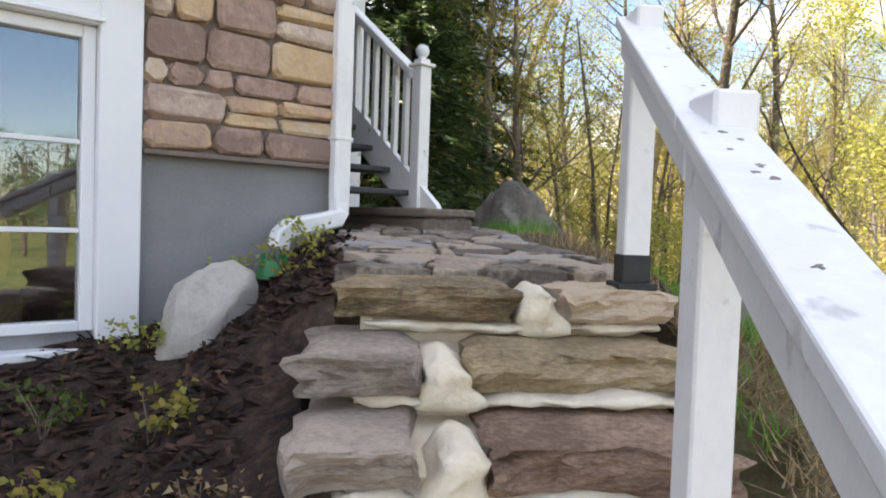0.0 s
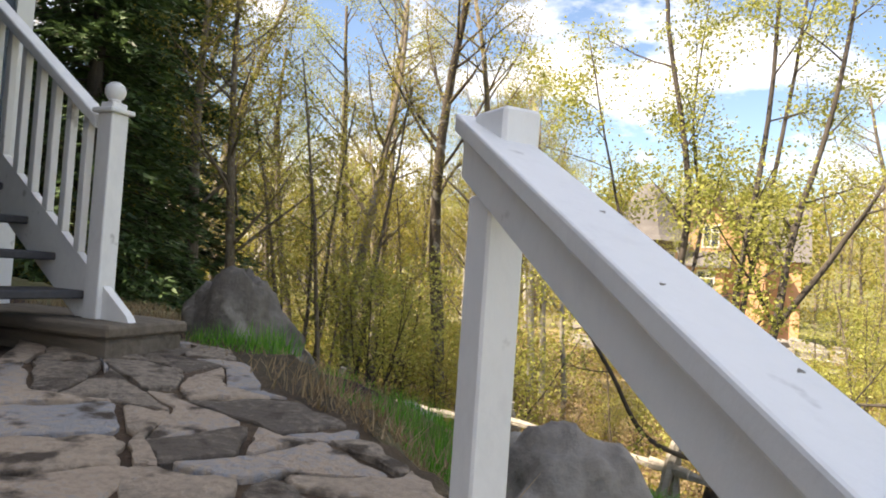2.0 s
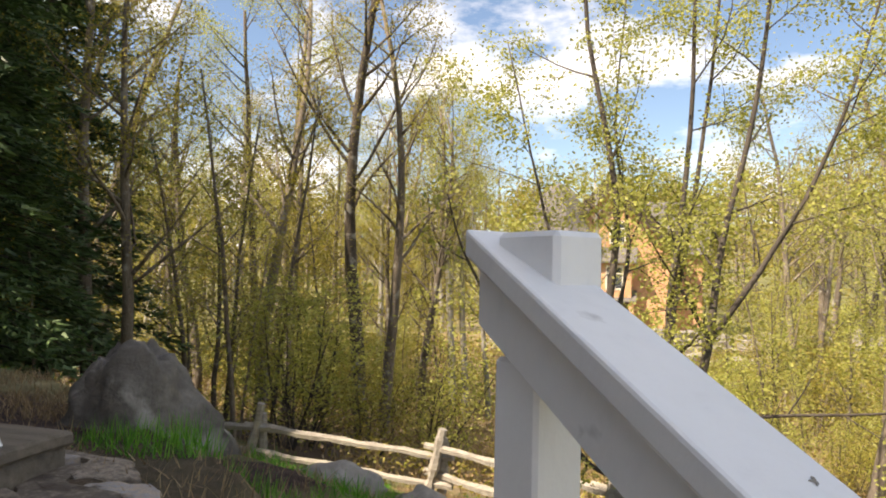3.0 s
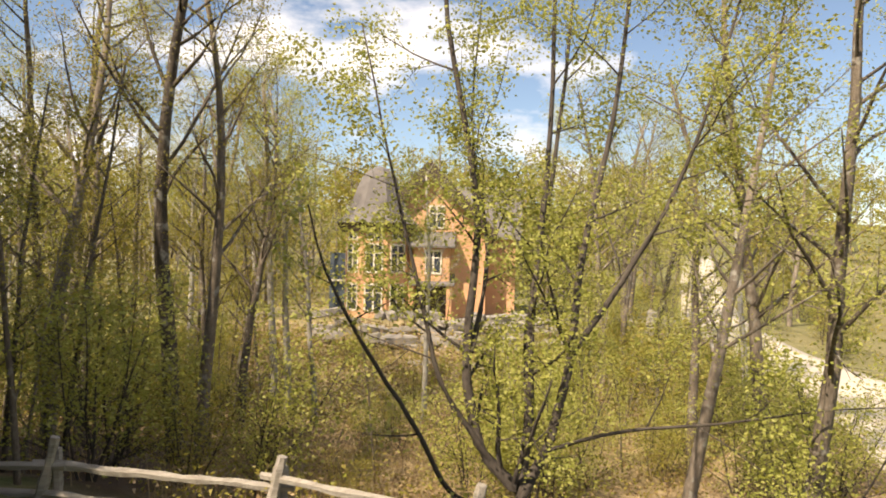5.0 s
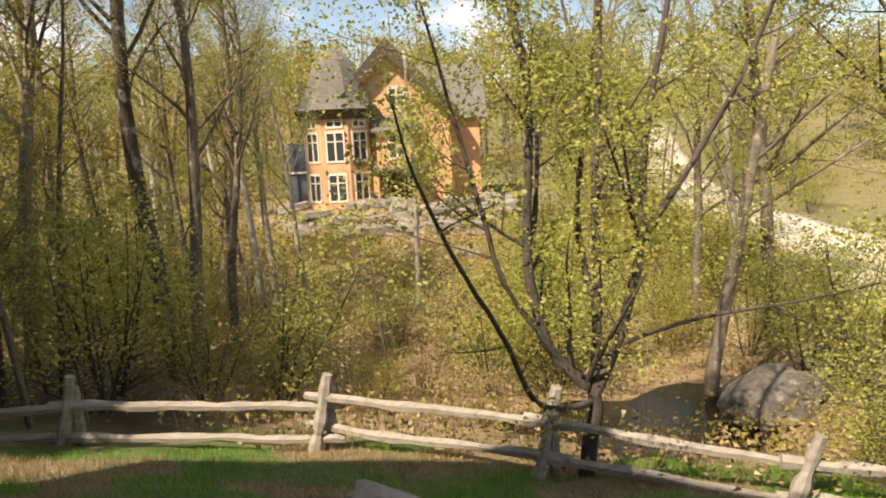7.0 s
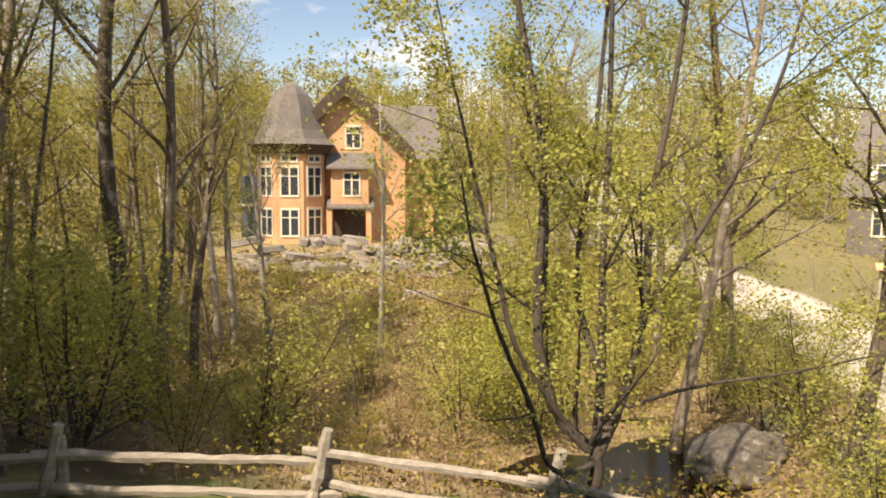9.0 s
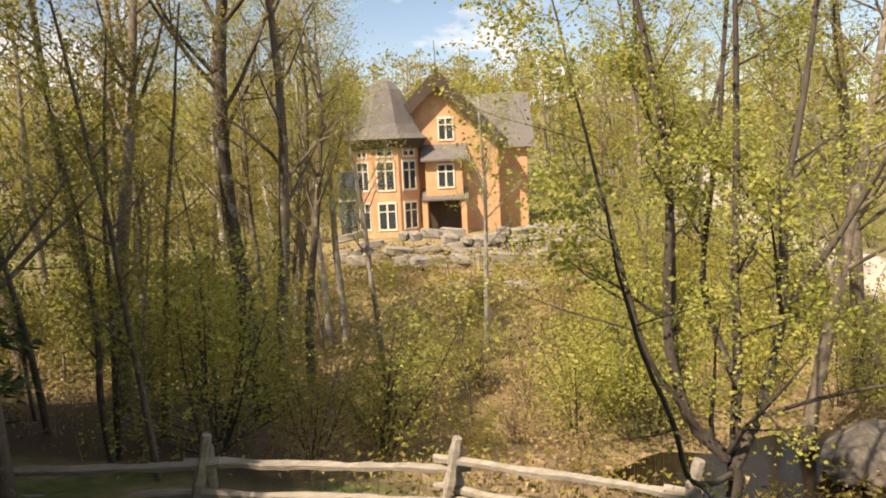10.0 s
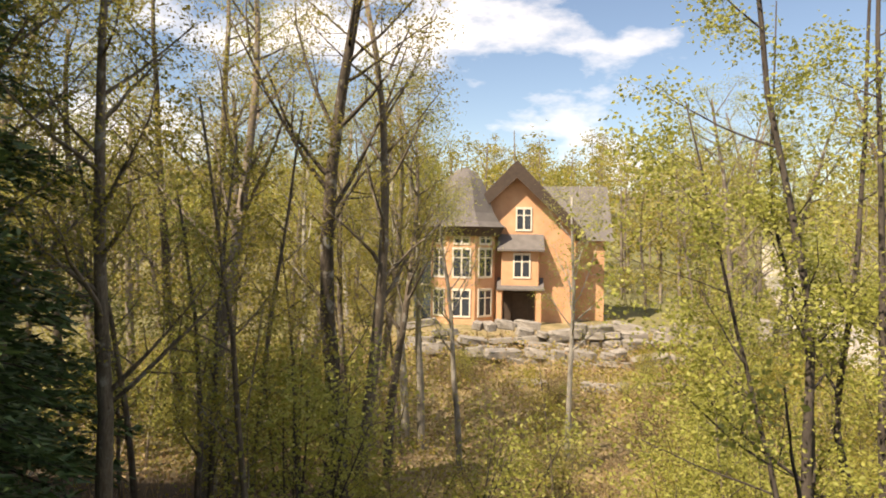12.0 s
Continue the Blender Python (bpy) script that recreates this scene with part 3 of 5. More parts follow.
def deck_stairs():
    st = thing("deck_stairs", H_POSE, "white wooden stairs with dark open treads and a balustrade", "stairs")
    bm = bmesh.new()
    u0, u1 = -0.08, -2.0
    foot = 1.455
    prism(bm, [(u0 + 0.0, foot), (u0 - 0.02, foot + 0.03), (u1, stair_line(u1)), (u1, stair_line(u1) - 0.27), (-0.42, foot)], RAIL_V - 0.02, RAIL_V + 0.02, lambda a, b, c: (a, c, b))
    bmesh.ops.recalc_face_normals(bm, faces=bm.faces[:])
    part("stringer", bm, M_WHITE, st)
    for i in range(8):
        u = -0.47 - 0.213 * i
        z = 1.575 + 0.159 * i
        part("tread", boxes([((u - 0.15, 0.01, z - 0.036), (u + 0.11, RAIL_V - 0.022, z))], 0.006), M_TREAD, st, "dark stained plank tread")
    newel = part("newel_post", boxes([((-0.345, RAIL_V - 0.045, foot), (-0.255, RAIL_V + 0.045, 2.37))], 0.004), M_WHITE, st)
    part("cap", boxes([((-0.365, RAIL_V - 0.065, 2.37), (-0.235, RAIL_V + 0.065, 2.392)), ((-0.34, RAIL_V - 0.04, 2.392), (-0.26, RAIL_V + 0.04, 2.42))], 0.005), M_WHITE, newel)
    bm = bmesh.new()
    bmesh.ops.create_uvsphere(bm, u_segments=20, v_segments=12, radius=0.045, matrix=Matrix.Translation((-0.30, RAIL_V, 2.472)))
    bmesh.ops.create_cone(bm, cap_ends=True, segments=14, radius1=0.03, radius2=0.024, depth=0.03, matrix=Matrix.Translation((-0.30, RAIL_V, 2.43)))
    part("ball_finial", bm, M_WHITE, newel, smooth=True)
    bm = bmesh.new()
    top = 0.655
    prism(bm, [(-0.36, stair_line(-0.36) + top), (-2.0, stair_line(-2.0) + top), (-2.0, stair_line(-2.0) + top - 0.06), (-0.36, stair_line(-0.36) + top - 0.06)], RAIL_V - 0.045, RAIL_V + 0.045, lambda a, b, c: (a, c, b))
    bmesh.ops.recalc_face_normals(bm, faces=bm.faces[:])
    bmesh.ops.bevel(bm, geom=bm.edges[:], offset=0.008, segments=2, affect="EDGES", profile=0.5)
    part("handrail", bm, M_WHITE, st)
    for i in range(13):
        u = -0.455 - 0.119 * i
        part("baluster", boxes([((u - 0.019, RAIL_V - 0.019, stair_line(u) - 0.03), (u + 0.019, RAIL_V + 0.019, stair_line(u) + top - 0.05))], 0.003), M_WHITE, st)
    part("deck_platform", boxes([((-2.59, 0.01, 2.70), (-2.0, 0.95, 2.78))], 0.01), M_TREAD, st)
    part("support_post", boxes([((-2.54, 0.84, 0.9), (-2.45, 0.93, 2.70))], 0.006), M_WHITE, st)

    sill = thing("timber_step", H_POSE @ pose(-0.44, 0.80, 0, 0, 0, 5), "weathered stone-grey timber step below the stairs", "step")
    bm = bmesh.new()
    box(bm, (-0.62, -0.15, 1.12), (0.40, 0.30, 1.40), 0.015)
    bmesh.ops.subdivide_edges(bm, edges=bm.edges[:], cuts=3, use_grid_fill=True)
    for v in bm.verts:
        v.co += Vector((wobble(v.co, 5), wobble(v.co, 5, 3), 0.5 * wobble(v.co, 6, 7))) * 0.018
    part("timber", bm, M_TIMBER, sill)
    bm = bmesh.new()
    box(bm, (-0.63, -0.18, 1.402), (0.42, 0.31, 1.456), 0.012)
    bmesh.ops.subdivide_edges(bm, edges=bm.edges[:], cuts=3, use_grid_fill=True)
    for v in bm.verts:
        v.co += Vector((wobble(v.co, 4), wobble(v.co, 6, 3), 0.2 * wobble(v.co, 6, 7))) * 0.02
    part("tread_board", bm, M_TIMBER, sill, "worn timber tread board")


deck_stairs()


# ---- stone steps ----
def rough_block(r0, r1, f0, f1, z0, z1, seed, cut=0.042, bead=0.0, flare=0.0):
    """A split stone: flat worn top, uneven front and ends."""
    bm = bmesh.new()
    nx, ny, nz = max(6, int((r1 - r0) / 0.04)), 8, 7
    def at(i, j, k):
        a, b, c = i / nx, j / ny, k / nz
        p = Vector((r0 + (r1 - r0) * a, f0 + (f1 - f0) * b, z0 + (z1 - z0) * c))
        q = Vector((p.x, p.y, p.z * 2.2))
        edge = min(a, 1 - a) * (r1 - r0)
        front = b * (f1 - f0)
        skirt = 1 - smoothstep(0, 0.10, front)
        ends = 1 - smoothstep(0, 0.08, edge)
        p.y += skirt * (cut * 1.1 * noise.noise(q * 7 + Vector((seed, 0, 0))) + cut * 0.8 * noise.noise(q * 19 + Vector((0, seed, 0))) + cut * 1.1 * (0.5 - c) ** 2)
        p.y += skirt * cut * 1.7 * noise.noise(Vector((p.x * 2.6, seed * 1.7, 0)))
        if not bead:
            # split layers: ledges that run along the face
            p.y += skirt * cut * 0.5 * noise.noise(Vector((p.x * 1.5, seed, p.z * 32)))
        p.x += ends * (1 if a < 0.5 else -1) * cut * (0.7 + 1.6 * noise.noise(q * 6 + Vector((0, 0, seed))))
        if k == nz:
            p.z += 0.010 * noise.noise(Vector((p.x * 6, p.y * 6, seed))) + 0.005 * noise.noise(Vector((p.x * 22, p.y * 22, seed))) - 0.009 * skirt * (0.6 + 0.9 * noise.noise(Vector((p.x * 9, seed, 1)))) - 0.014 * ends
        if bead:
            # swelling middle, drawn-in corners, lumps of a hand's breadth
            u, v, w = 2 * a - 1, 1 - b, 2 * c - 1
            p.y += bead * (f1 - f0) * (0.30 * w * w + 0.25 * u ** 4) * v
            p.z -= bead * (z1 - z0) * w * (0.28 * v * v + 0.22 * u ** 4)
            p.x -= bead * min(0.16, r1 - r0) * u * 0.30 * (w * w + v * v) * abs(u)
            # the joint runs out wide at its foot and leans one way
            p.x += flare * (u * (1 - c) ** 1.5 + 0.55 * math.sin(seed * 3.7) * (c - 0.4) + 0.8 * v * noise.noise(Vector((seed, c * 2.5, u))))
            p += v * (bead * 0.020 + flare * 0.15) * noise.noise_vector(q * 11 + Vector((seed, seed, 0)))
        return p
    grid = {}
    for i in range(nx + 1):
        for j in range(ny + 1):
            for k in range(nz + 1):
                if i in (0, nx) or j in (0, ny) or k in (0, nz):
                    grid[i, j, k] = bm.verts.new(at(i, j, k))
    def quad(*ks):
        try:
            bm.faces.new([grid[k] for k in ks])
        except ValueError:
            pass
    for i in range(nx):
        for j in range(ny):
            quad((i, j, nz), (i + 1, j, nz), (i + 1, j + 1, nz), (i, j + 1, nz))
            quad((i, j, 0), (i, j + 1, 0), (i + 1, j + 1, 0), (i + 1, j, 0))
        for k in range(nz):
            quad((i, 0, k), (i + 1, 0, k), (i + 1, 0, k + 1), (i, 0, k + 1))
            quad((i, ny, k), (i, ny, k + 1), (i + 1, ny, k + 1), (i + 1, ny, k))
    for j in range(ny):
        for k in range(nz):
            quad((0, j, k), (0, j, k + 1), (0, j + 1, k + 1), (0, j + 1, k))
            quad((nx, j, k), (nx, j + 1, k), (nx, j + 1, k + 1), (nx, j, k + 1))
    return bm


def stone_steps():
    st = tagged(new("stone_steps"), "rough split stone steps with cream mortar joints", "steps", kind="structure")
    st.matrix_world = S_POSE
    splits = [0.63, 0.29, 0.30, 0.55, 0.2, 0.5, 0.3, 0.45]
    lefts = [-0.08, -0.15, -0.14, -0.18, -0.16, -0.2, -0.18, -0.2]
    rights = [1.12, 1.10, 1.04, 1.04, 1.0, 1.0, 0.98, 0.98]
    for i in range(8):
        z = STEP_TOP - STEP_RISE * i
        f = STEP_FRONT - STEP_RUN * i
        s, a, b = splits[i], lefts[i], rights[i]
        back = f + 0.52 if i else f + 0.42
        thick = 0.118
        part("step_stone", rough_block(a, s - 0.05, f + (0.0 if i != 1 else -0.03), back, z - thick, z, 3.1 * i + 1), (M_SLAB, M_SLAB_DARK, M_SLAB_DARK, M_SLAB)[i % 4], st)
        part("step_stone", rough_block(s + 0.05, b, f + (0.02 if i != 1 else 0.05), back, z - thick, z - 0.006, 3.1 * i + 2), (M_SLAB, M_SLAB, M_SLAB_PINK, M_SLAB_PINK)[i % 4], st)
        # mortar bed under the stones and the joint between them
        part("mortar_joint", rough_block(a + 0.10, s, f + 0.016, f + 0.22, z - thick - 0.065, z - thick + 0.018, 5.3 * i + 40, 0.024, 0.8), M_FOAM, st, smooth=True)
        part("mortar_joint", rough_block(s - 0.01, b - 0.03, f + 0.012, f + 0.22, z - thick - 0.065, z - thick + 0.022, 5.3 * i + 41, 0.024, 0.8), M_FOAM, st, smooth=True)
        part("mortar_joint", rough_block(s - 0.072, s + 0.072, f - 0.018, f + 0.24, z - thick - 0.06, z + 0.003, 5.3 * i + 42, 0.016, 0.22, 0.055), M_FOAM, st, smooth=True)
    # packed core under the steps
    bm = bmesh.new()
    out = [(-0.6, -0.35), (STEP_FRONT + 0.4, -0.35), (STEP_FRONT + 0.4, 1.02)]
    for i in range(8):
        f = STEP_FRONT - STEP_RUN * i + 0.10
        out += [(f, STEP_TOP - STEP_RISE * i - 0.10), (f, STEP_TOP - STEP_RISE * (i + 1) - 0.035)]
    out.append((-0.6, -0.09))
    prism(bm, out, 0.03, 0.90, lambda a, b, c: (c, a, b))
    bmesh.ops.recalc_face_normals(bm, faces=bm.faces[:])
    part("core", bm, M_FOAM, st)


stone_steps()


# ---- the flagstone landing ----
def landing():
    base = tagged(new("landing"), "flagstone landing at the head of the steps", "paving", kind="structure")
    rng = random.Random(11)
    cols, rows = 6, 9
    # corners of an uneven grid, in the frame of the steps: the landing bends towards the stairs
    def corner(i, j):
        a, b = i / cols, j / rows
        f = STEP_FRONT + 0.34 + b * 2.25
        r = -0.10 + a * (1.26 - 0.40 * b)
        return r, f
    pts = {}
    for i in range(cols + 1):
        for j in range(rows + 1):
            r, f = corner(i, j)
            k = 0.0 if j == 0 else 1.0
            pts[i, j] = (r + rng.uniform(-0.10, 0.10), f + k * rng.uniform(-0.10, 0.10))
    done = set()
    for j in range(rows):
        for i in range(cols):
            if (i, j) in done:
                continue
            wide = 2 if i + 1 < cols and (i + 1, j) not in done and rng.random() < 0.5 else 1
            deep = 2 if wide == 1 and j + 1 < rows and rng.random() < 0.4 else 1
            cells = [(i + a, j + b) for a in range(wide) for b in range(deep)]
            if any(c in done for c in cells):
                wide = deep = 1
                cells = [(i, j)]
            done.update(cells)
            ring = [pts[i + a, j] for a in range(wide + 1)] + [pts[i + wide, j + b] for b in range(1, deep + 1)] + [pts[i + a, j + deep] for a in range(wide - 1, -1, -1)] + [pts[i, j + b] for b in range(deep - 1, 0, -1)]
            cr = sum(p[0] for p in ring) / len(ring)
            cf = sum(p[1] for p in ring) / len(ring)
            fine = []
            n = len(ring)
            for q in range(n):
                (ar, af), (br, bf) = ring[q], ring[(q + 1) % n]
                for s in (0.08, 0.22, 0.36, 0.5, 0.64, 0.78, 0.92):
                    r, f = ar + (br - ar) * s, af + (bf - af) * s
                    d = math.hypot(r - cr, f - cf)
                    k = 1 - (0.017 + 0.034 * noise.noise(Vector((r * 11, f * 11, 1))) + 0.014 * noise.noise(Vector((r * 31, f * 31, 1)))) / max(d, 0.05)
                    fine.append((cr + (r - cr) * k, cf + (f - cf) * k))
            lift = rng.uniform(-0.003, 0.008)
            tilt = (rng.uniform(-0.02, 0.02), rng.uniform(-0.02, 0.02))
            bm = bmesh.new()
            def p3(r, f, dz):
                w = S_RIGHT * r + S_AHEAD * f
                return Vector((w.x, w.y, landing_z(w.x, w.y) + 0.013 + lift + dz + (r - cr) * tilt[0] + (f - cf) * tilt[1] + 0.006 * noise.noise(Vector((r * 7, f * 7, 0)))))
            lo = [bm.verts.new(p3(r, f, -0.07)) for r, f in fine]
            mid = [bm.verts.new(p3(r, f, -0.006)) for r, f in fine]
            top = [bm.verts.new(p3(cr + (r - cr) * 0.97, cf + (f - cf) * 0.97, 0.0)) for r, f in fine]
            inn = [bm.verts.new(p3(cr + (r - cr) * 0.5, cf + (f - cf) * 0.5, 0.004)) for r, f in fine]
            m = len(fine)
            for a, b in ((lo, mid), (mid, top), (top, inn)):
                for q in range(m):
                    bm.faces.new((a[q], a[(q + 1) % m], b[(q + 1) % m], b[q]))
            bm.faces.new(inn)
            part("flagstone", bm, M_FLAG, base)
    return base


landing()


# ---- white handrail along the steps ----
def steps_rail():
    rl = thing("steps_handrail", S_POSE, "heavy white painted wooden handrail on square posts", "handrail")
    top_f, top_r, top_z, low_f = 2.765, 0.955, 2.094, -0.75
    skew, slope = 0.195, 0.459

    def line(f):
        return top_r - (top_f - f) * skew, top_z - (top_f - f) * slope

    def sweep(outline, f0, f1):
        bm = bmesh.new()
        ends = []
        for f in (f0, f1):
            r, z = line(f)
            ends.append([bm.verts.new((r + a, f, z + b)) for a, b in outline])
        n = len(outline)
        bm.faces.new(ends[0])
        bm.faces.new(ends[1][::-1])
        for i in range(n):
            bm.faces.new((ends[0][i], ends[0][(i + 1) % n], ends[1][(i + 1) % n], ends[1][i]))
        bmesh.ops.recalc_face_normals(bm, faces=bm.faces[:])
        return bm

    joint = 1.713
    for f0, f1 in ((joint + 0.002, top_f + 0.095), (low_f, joint - 0.002)):
        bm = sweep([(-0.069, 0.0), (0.069, 0.0), (0.069, -0.042), (-0.069, -0.042)], f0, f1)
        bmesh.ops.bevel(bm, geom=bm.edges[:], offset=0.006, segments=2, affect="EDGES", profile=0.5)
        part("top_board", bm, M_WHITE, rl, "white board with chipped paint")
        bm = sweep([(-0.046, -0.044), (0.046, -0.044), (0.046, -0.142), (-0.046, -0.142)], f0, f1 - 0.008)
        bmesh.ops.bevel(bm, geom=bm.edges[:], offset=0.005, segments=1, affect="EDGES", profile=0.5)
        part("beam", bm, M_WHITE, rl)
    g = random.Random(37)
    for f, side, long in ((1.60, 0.00, 0.030), (1.565, 0.022, 0.022), (1.51, -0.012, 0.018), (1.44, 0.020, 0.040), (1.41, 0.004, 0.026), (1.385, 0.026, 0.034), (2.33, 0.030, 0.026), (2.10, -0.022, 0.016), (1.93, 0.040, 0.020), (1.12, -0.01, 0.030)):
        r, z = line(f)
        bm = bmesh.new()
        low, high = [], []
        for k in range(9):
            a = 2 * math.pi * k / 9
            d = g.uniform(0.2, 1.0)
            df = 0.3 * long * d * math.sin(a)
            p = Vector((r + side + skew * df + 0.42 * long * d * math.cos(a), f + df, z + slope * df))
            low.append(bm.verts.new(p - Vector((0, 0, 0.002))))
            high.append(bm.verts.new(p + Vector((0, 0, 0.0012))))
        bm.faces.new(high)
        for k in range(9):
            bm.faces.new((low[k], low[(k + 1) % 9], high[(k + 1) % 9], high[k]))
        part("paint_chip", bm, M_RAIL, rl, "bare grey wood where the paint has flaked")
    for f, r, foot in ((top_f, 0.972, STEP_TOP + 0.002), (1.713, 0.770, 0.55), (0.1, 0.44, -0.1)):
        z = line(f)[1]
        h = 0.046
        post = part("post", boxes([((r - h, f - h, foot + 0.10), (r + h, f + h, z - 0.144))], 0.006), M_WHITE, rl)
        part("post_cap", boxes([((r - h, f - h - 0.035, z - 0.11), (r + h, f + h, z + 0.036))], 0.008), M_WHITE, post)
        part("black_foot", boxes([((r - h - 0.004, f - h - 0.004, foot + 0.012), (r + h + 0.004, f + h + 0.004, foot + 0.11))], 0.004), M_BLACK, post, "black painted post foot")
        part("base_plate", boxes([((r - 0.07, f - 0.07, foot - 0.01), (r + 0.07, f + 0.07, foot + 0.014))], 0.003), M_BLACK, post)


steps_rail()


# ---- boulders ----
def boulder(name, place, size, seed, mat, label, rough=0.22, turn=0, peak=0.0, sub=5):
    bm = bmesh.new()
    bmesh.ops.create_icosphere(bm, subdivisions=sub, radius=1.0)
    for v in bm.verts:
        d = v.co.normalized()
        k = 1 + rough * 1.2 * noise.noise(d * 1.3 + Vector((seed, 0, 0))) + rough * 0.5 * noise.noise(d * 3.1 + Vector((0, seed, 0))) + rough * 0.34 * noise.noise(d * 7 + Vector((0, 0, seed))) + rough * 0.14 * noise.noise(d * 19 + Vector((seed, 0, seed)))
        # flat facets as of split granite
        for q in range(5):
            n = Vector((math.sin(seed * 3 + q * 2.1), math.cos(seed * 5 + q * 1.7), math.sin(seed + q * 1.3) * 0.8)).normalized()
            e = d.dot(n)
            if e * k > 0.76:
                k = 0.76 / e
        p = d * k
        if p.z > 0 and peak:
            p.x *= 1 - peak * p.z
            p.y *= 1 - peak * 0.7 * p.z
        v.co = Vector((p.x * size[0], p.y * size[1], p.z * size[2]))
    ob = part(name, bm, mat, smooth=True)
    ob.matrix_world = pose(*place, 0, 0, turn)
    return tagged(ob, label, "rock")


boulder("boulder", (-2.76, 5.25, 1.12), (0.47, 0.40, 0.62), 2.3, M_ROCK_DARK, "large dark grey granite boulder at the lawn's edge", 0.27, 15, 0.30)
boulder("boulder", (-0.75, 3.92, 0.60), (0.42, 0.48, 0.60), 5.7, M_ROCK, "grey split boulder beside the top of the steps", 0.22, 25, 0.15)
boulder("boulder", (-2.64, 2.28, 0.93), (0.19, 0.14, 0.265), 8.1, M_ROCK_PALE, "pale rounded stone leaning in the mulch bed", 0.10, 60, 0.0, 4).matrix_world = pose(-2.62, 2.29, 0.93, 0, 0, 65) @ pose(0, 0, 0, 0, 38, 0)
for k, (x, y, s) in enumerate(((-2.1, 6.9, 0.42), (-0.5, 6.6, 0.36), (-1.5, 8.3, 0.5), (-1.0, 5.6, 0.3))):
    boulder("rock", (x, y, ground_z(x, y) - 0.02), (s, s * 0.8, s * 0.5), 11 + 3 * k, M_ROCK, "low grey rock set in the grass bank", 0.25, 40 * k, 0.1, 4)


# ---- trees ----
def leaf_cards(verts, faces, centre, spread, count, size, rng, droop=0.0, fine=True):
    for _ in range(count):
        c = centre + Vector((rng.gauss(0, spread), rng.gauss(0, spread), rng.gauss(0, spread * 0.7)))
        a = Vector((rng.gauss(0, 1), rng.gauss(0, 1), rng.gauss(0, 0.5) - droop)).normalized()
        b = a.cross(Vector((rng.gauss(0, 1), rng.gauss(0, 1), rng.gauss(0, 1)))).normalized()
        n = a.cross(b)
        s = size * rng.uniform(0.6, 1.25)
        i = len(verts)
        if fine:
            verts += [c - b * s * 0.32, c + b * s * 0.32, c + a * s]
            faces.append((i, i + 1, i + 2))
        else:
            verts += [c, c + a * s * 0.5 + b * s * 0.33 + n * s * 0.1, c + a * s, c + a * s * 0.5 - b * s * 0.33 + n * s * 0.1]
            faces.append((i, i + 1, i + 2, i + 3))


def grow(wood, leaves, start, direction, length, radius, level, rng, style):
    """A limb with its side shoots: adds tubes and leaf cards."""
    verts, faces = wood
    steps = style.get("steps", (9, 5, 3, 2))[level]
    p, d = start.copy(), direction.normalized()
    pts, rad = [p.copy()], [radius]
    for i in range(steps):
        bend = style["bend"] * (0.5, 1.0, 1.3, 1.5)[level]
        d = (d + Vector((rng.gauss(0, bend), rng.gauss(0, bend), rng.gauss(0, bend * 0.5) + style["lift"] * (0.4, 1, 0.7, 0.2)[level]))).normalized()
        p = p + d * (length / steps)
        pts.append(p.copy())
        rad.append(radius * (1 - (0.78 if level else 0.72) * (i + 1) / steps))
    tube(verts, faces, pts, rad, style.get("sides", (7, 4, 3, 3))[level])
    if level < style["levels"]:
        count = style["shoots"][level]
        for k in range(count):
            s = style["bare"][level] + (1 - style["bare"][level]) * (k + rng.random()) / count
            i = min(steps - 1, int(s * steps))
            q = pts[i].lerp(pts[i + 1], s * steps - i)
            base = (pts[i + 1] - pts[i]).normalized()
            side = base.orthogonal().normalized()
            side.rotate(Matrix.Rotation(rng.uniform(0, 6.283), 3, base))
            out = (base * style["upright"][level] + side).normalized()
            frac = (1 - 0.55 * s) * rng.uniform(0.7, 1.15)
            grow(wood, leaves, q, out, length * style["ratio"][level] * frac, rad[i] * 0.44, level + 1, rng, style)
    if level >= style["leaf_level"]:
        for i in range(1, len(pts)):
            leaf_cards(leaves[0], leaves[1], pts[i], style["cluster"], style["leaves"], style["size"], rng, 0.3, style.get("fine", True))


TALL = dict(levels=3, shoots=(17, 7, 3), bare=(0.30, 0.25, 0.2), ratio=(0.34, 0.45, 0.5), upright=(0.75, 0.7, 0.8), bend=0.10, lift=0.05, leaf_level=2, cluster=0.18, leaves=7, size=0.062)
SPARSE = dict(TALL, shoots=(16, 7, 4), bare=(0.42, 0.3, 0.2), leaves=5, size=0.056, upright=(1.0, 0.8, 0.8))
SLIM = dict(TALL, shoots=(14, 4, 2), bare=(0.2, 0.2, 0.2), ratio=(0.22, 0.5, 0.5), leaves=6, size=0.062)
BUSH = dict(steps=(5, 3, 2), sides=(4, 3, 3), levels=2, shoots=(9, 4), bare=(0.12, 0.15), ratio=(0.5, 0.5), upright=(0.9, 0.8), bend=0.14, lift=0.04, leaf_level=1, cluster=0.19, leaves=7, size=0.055)


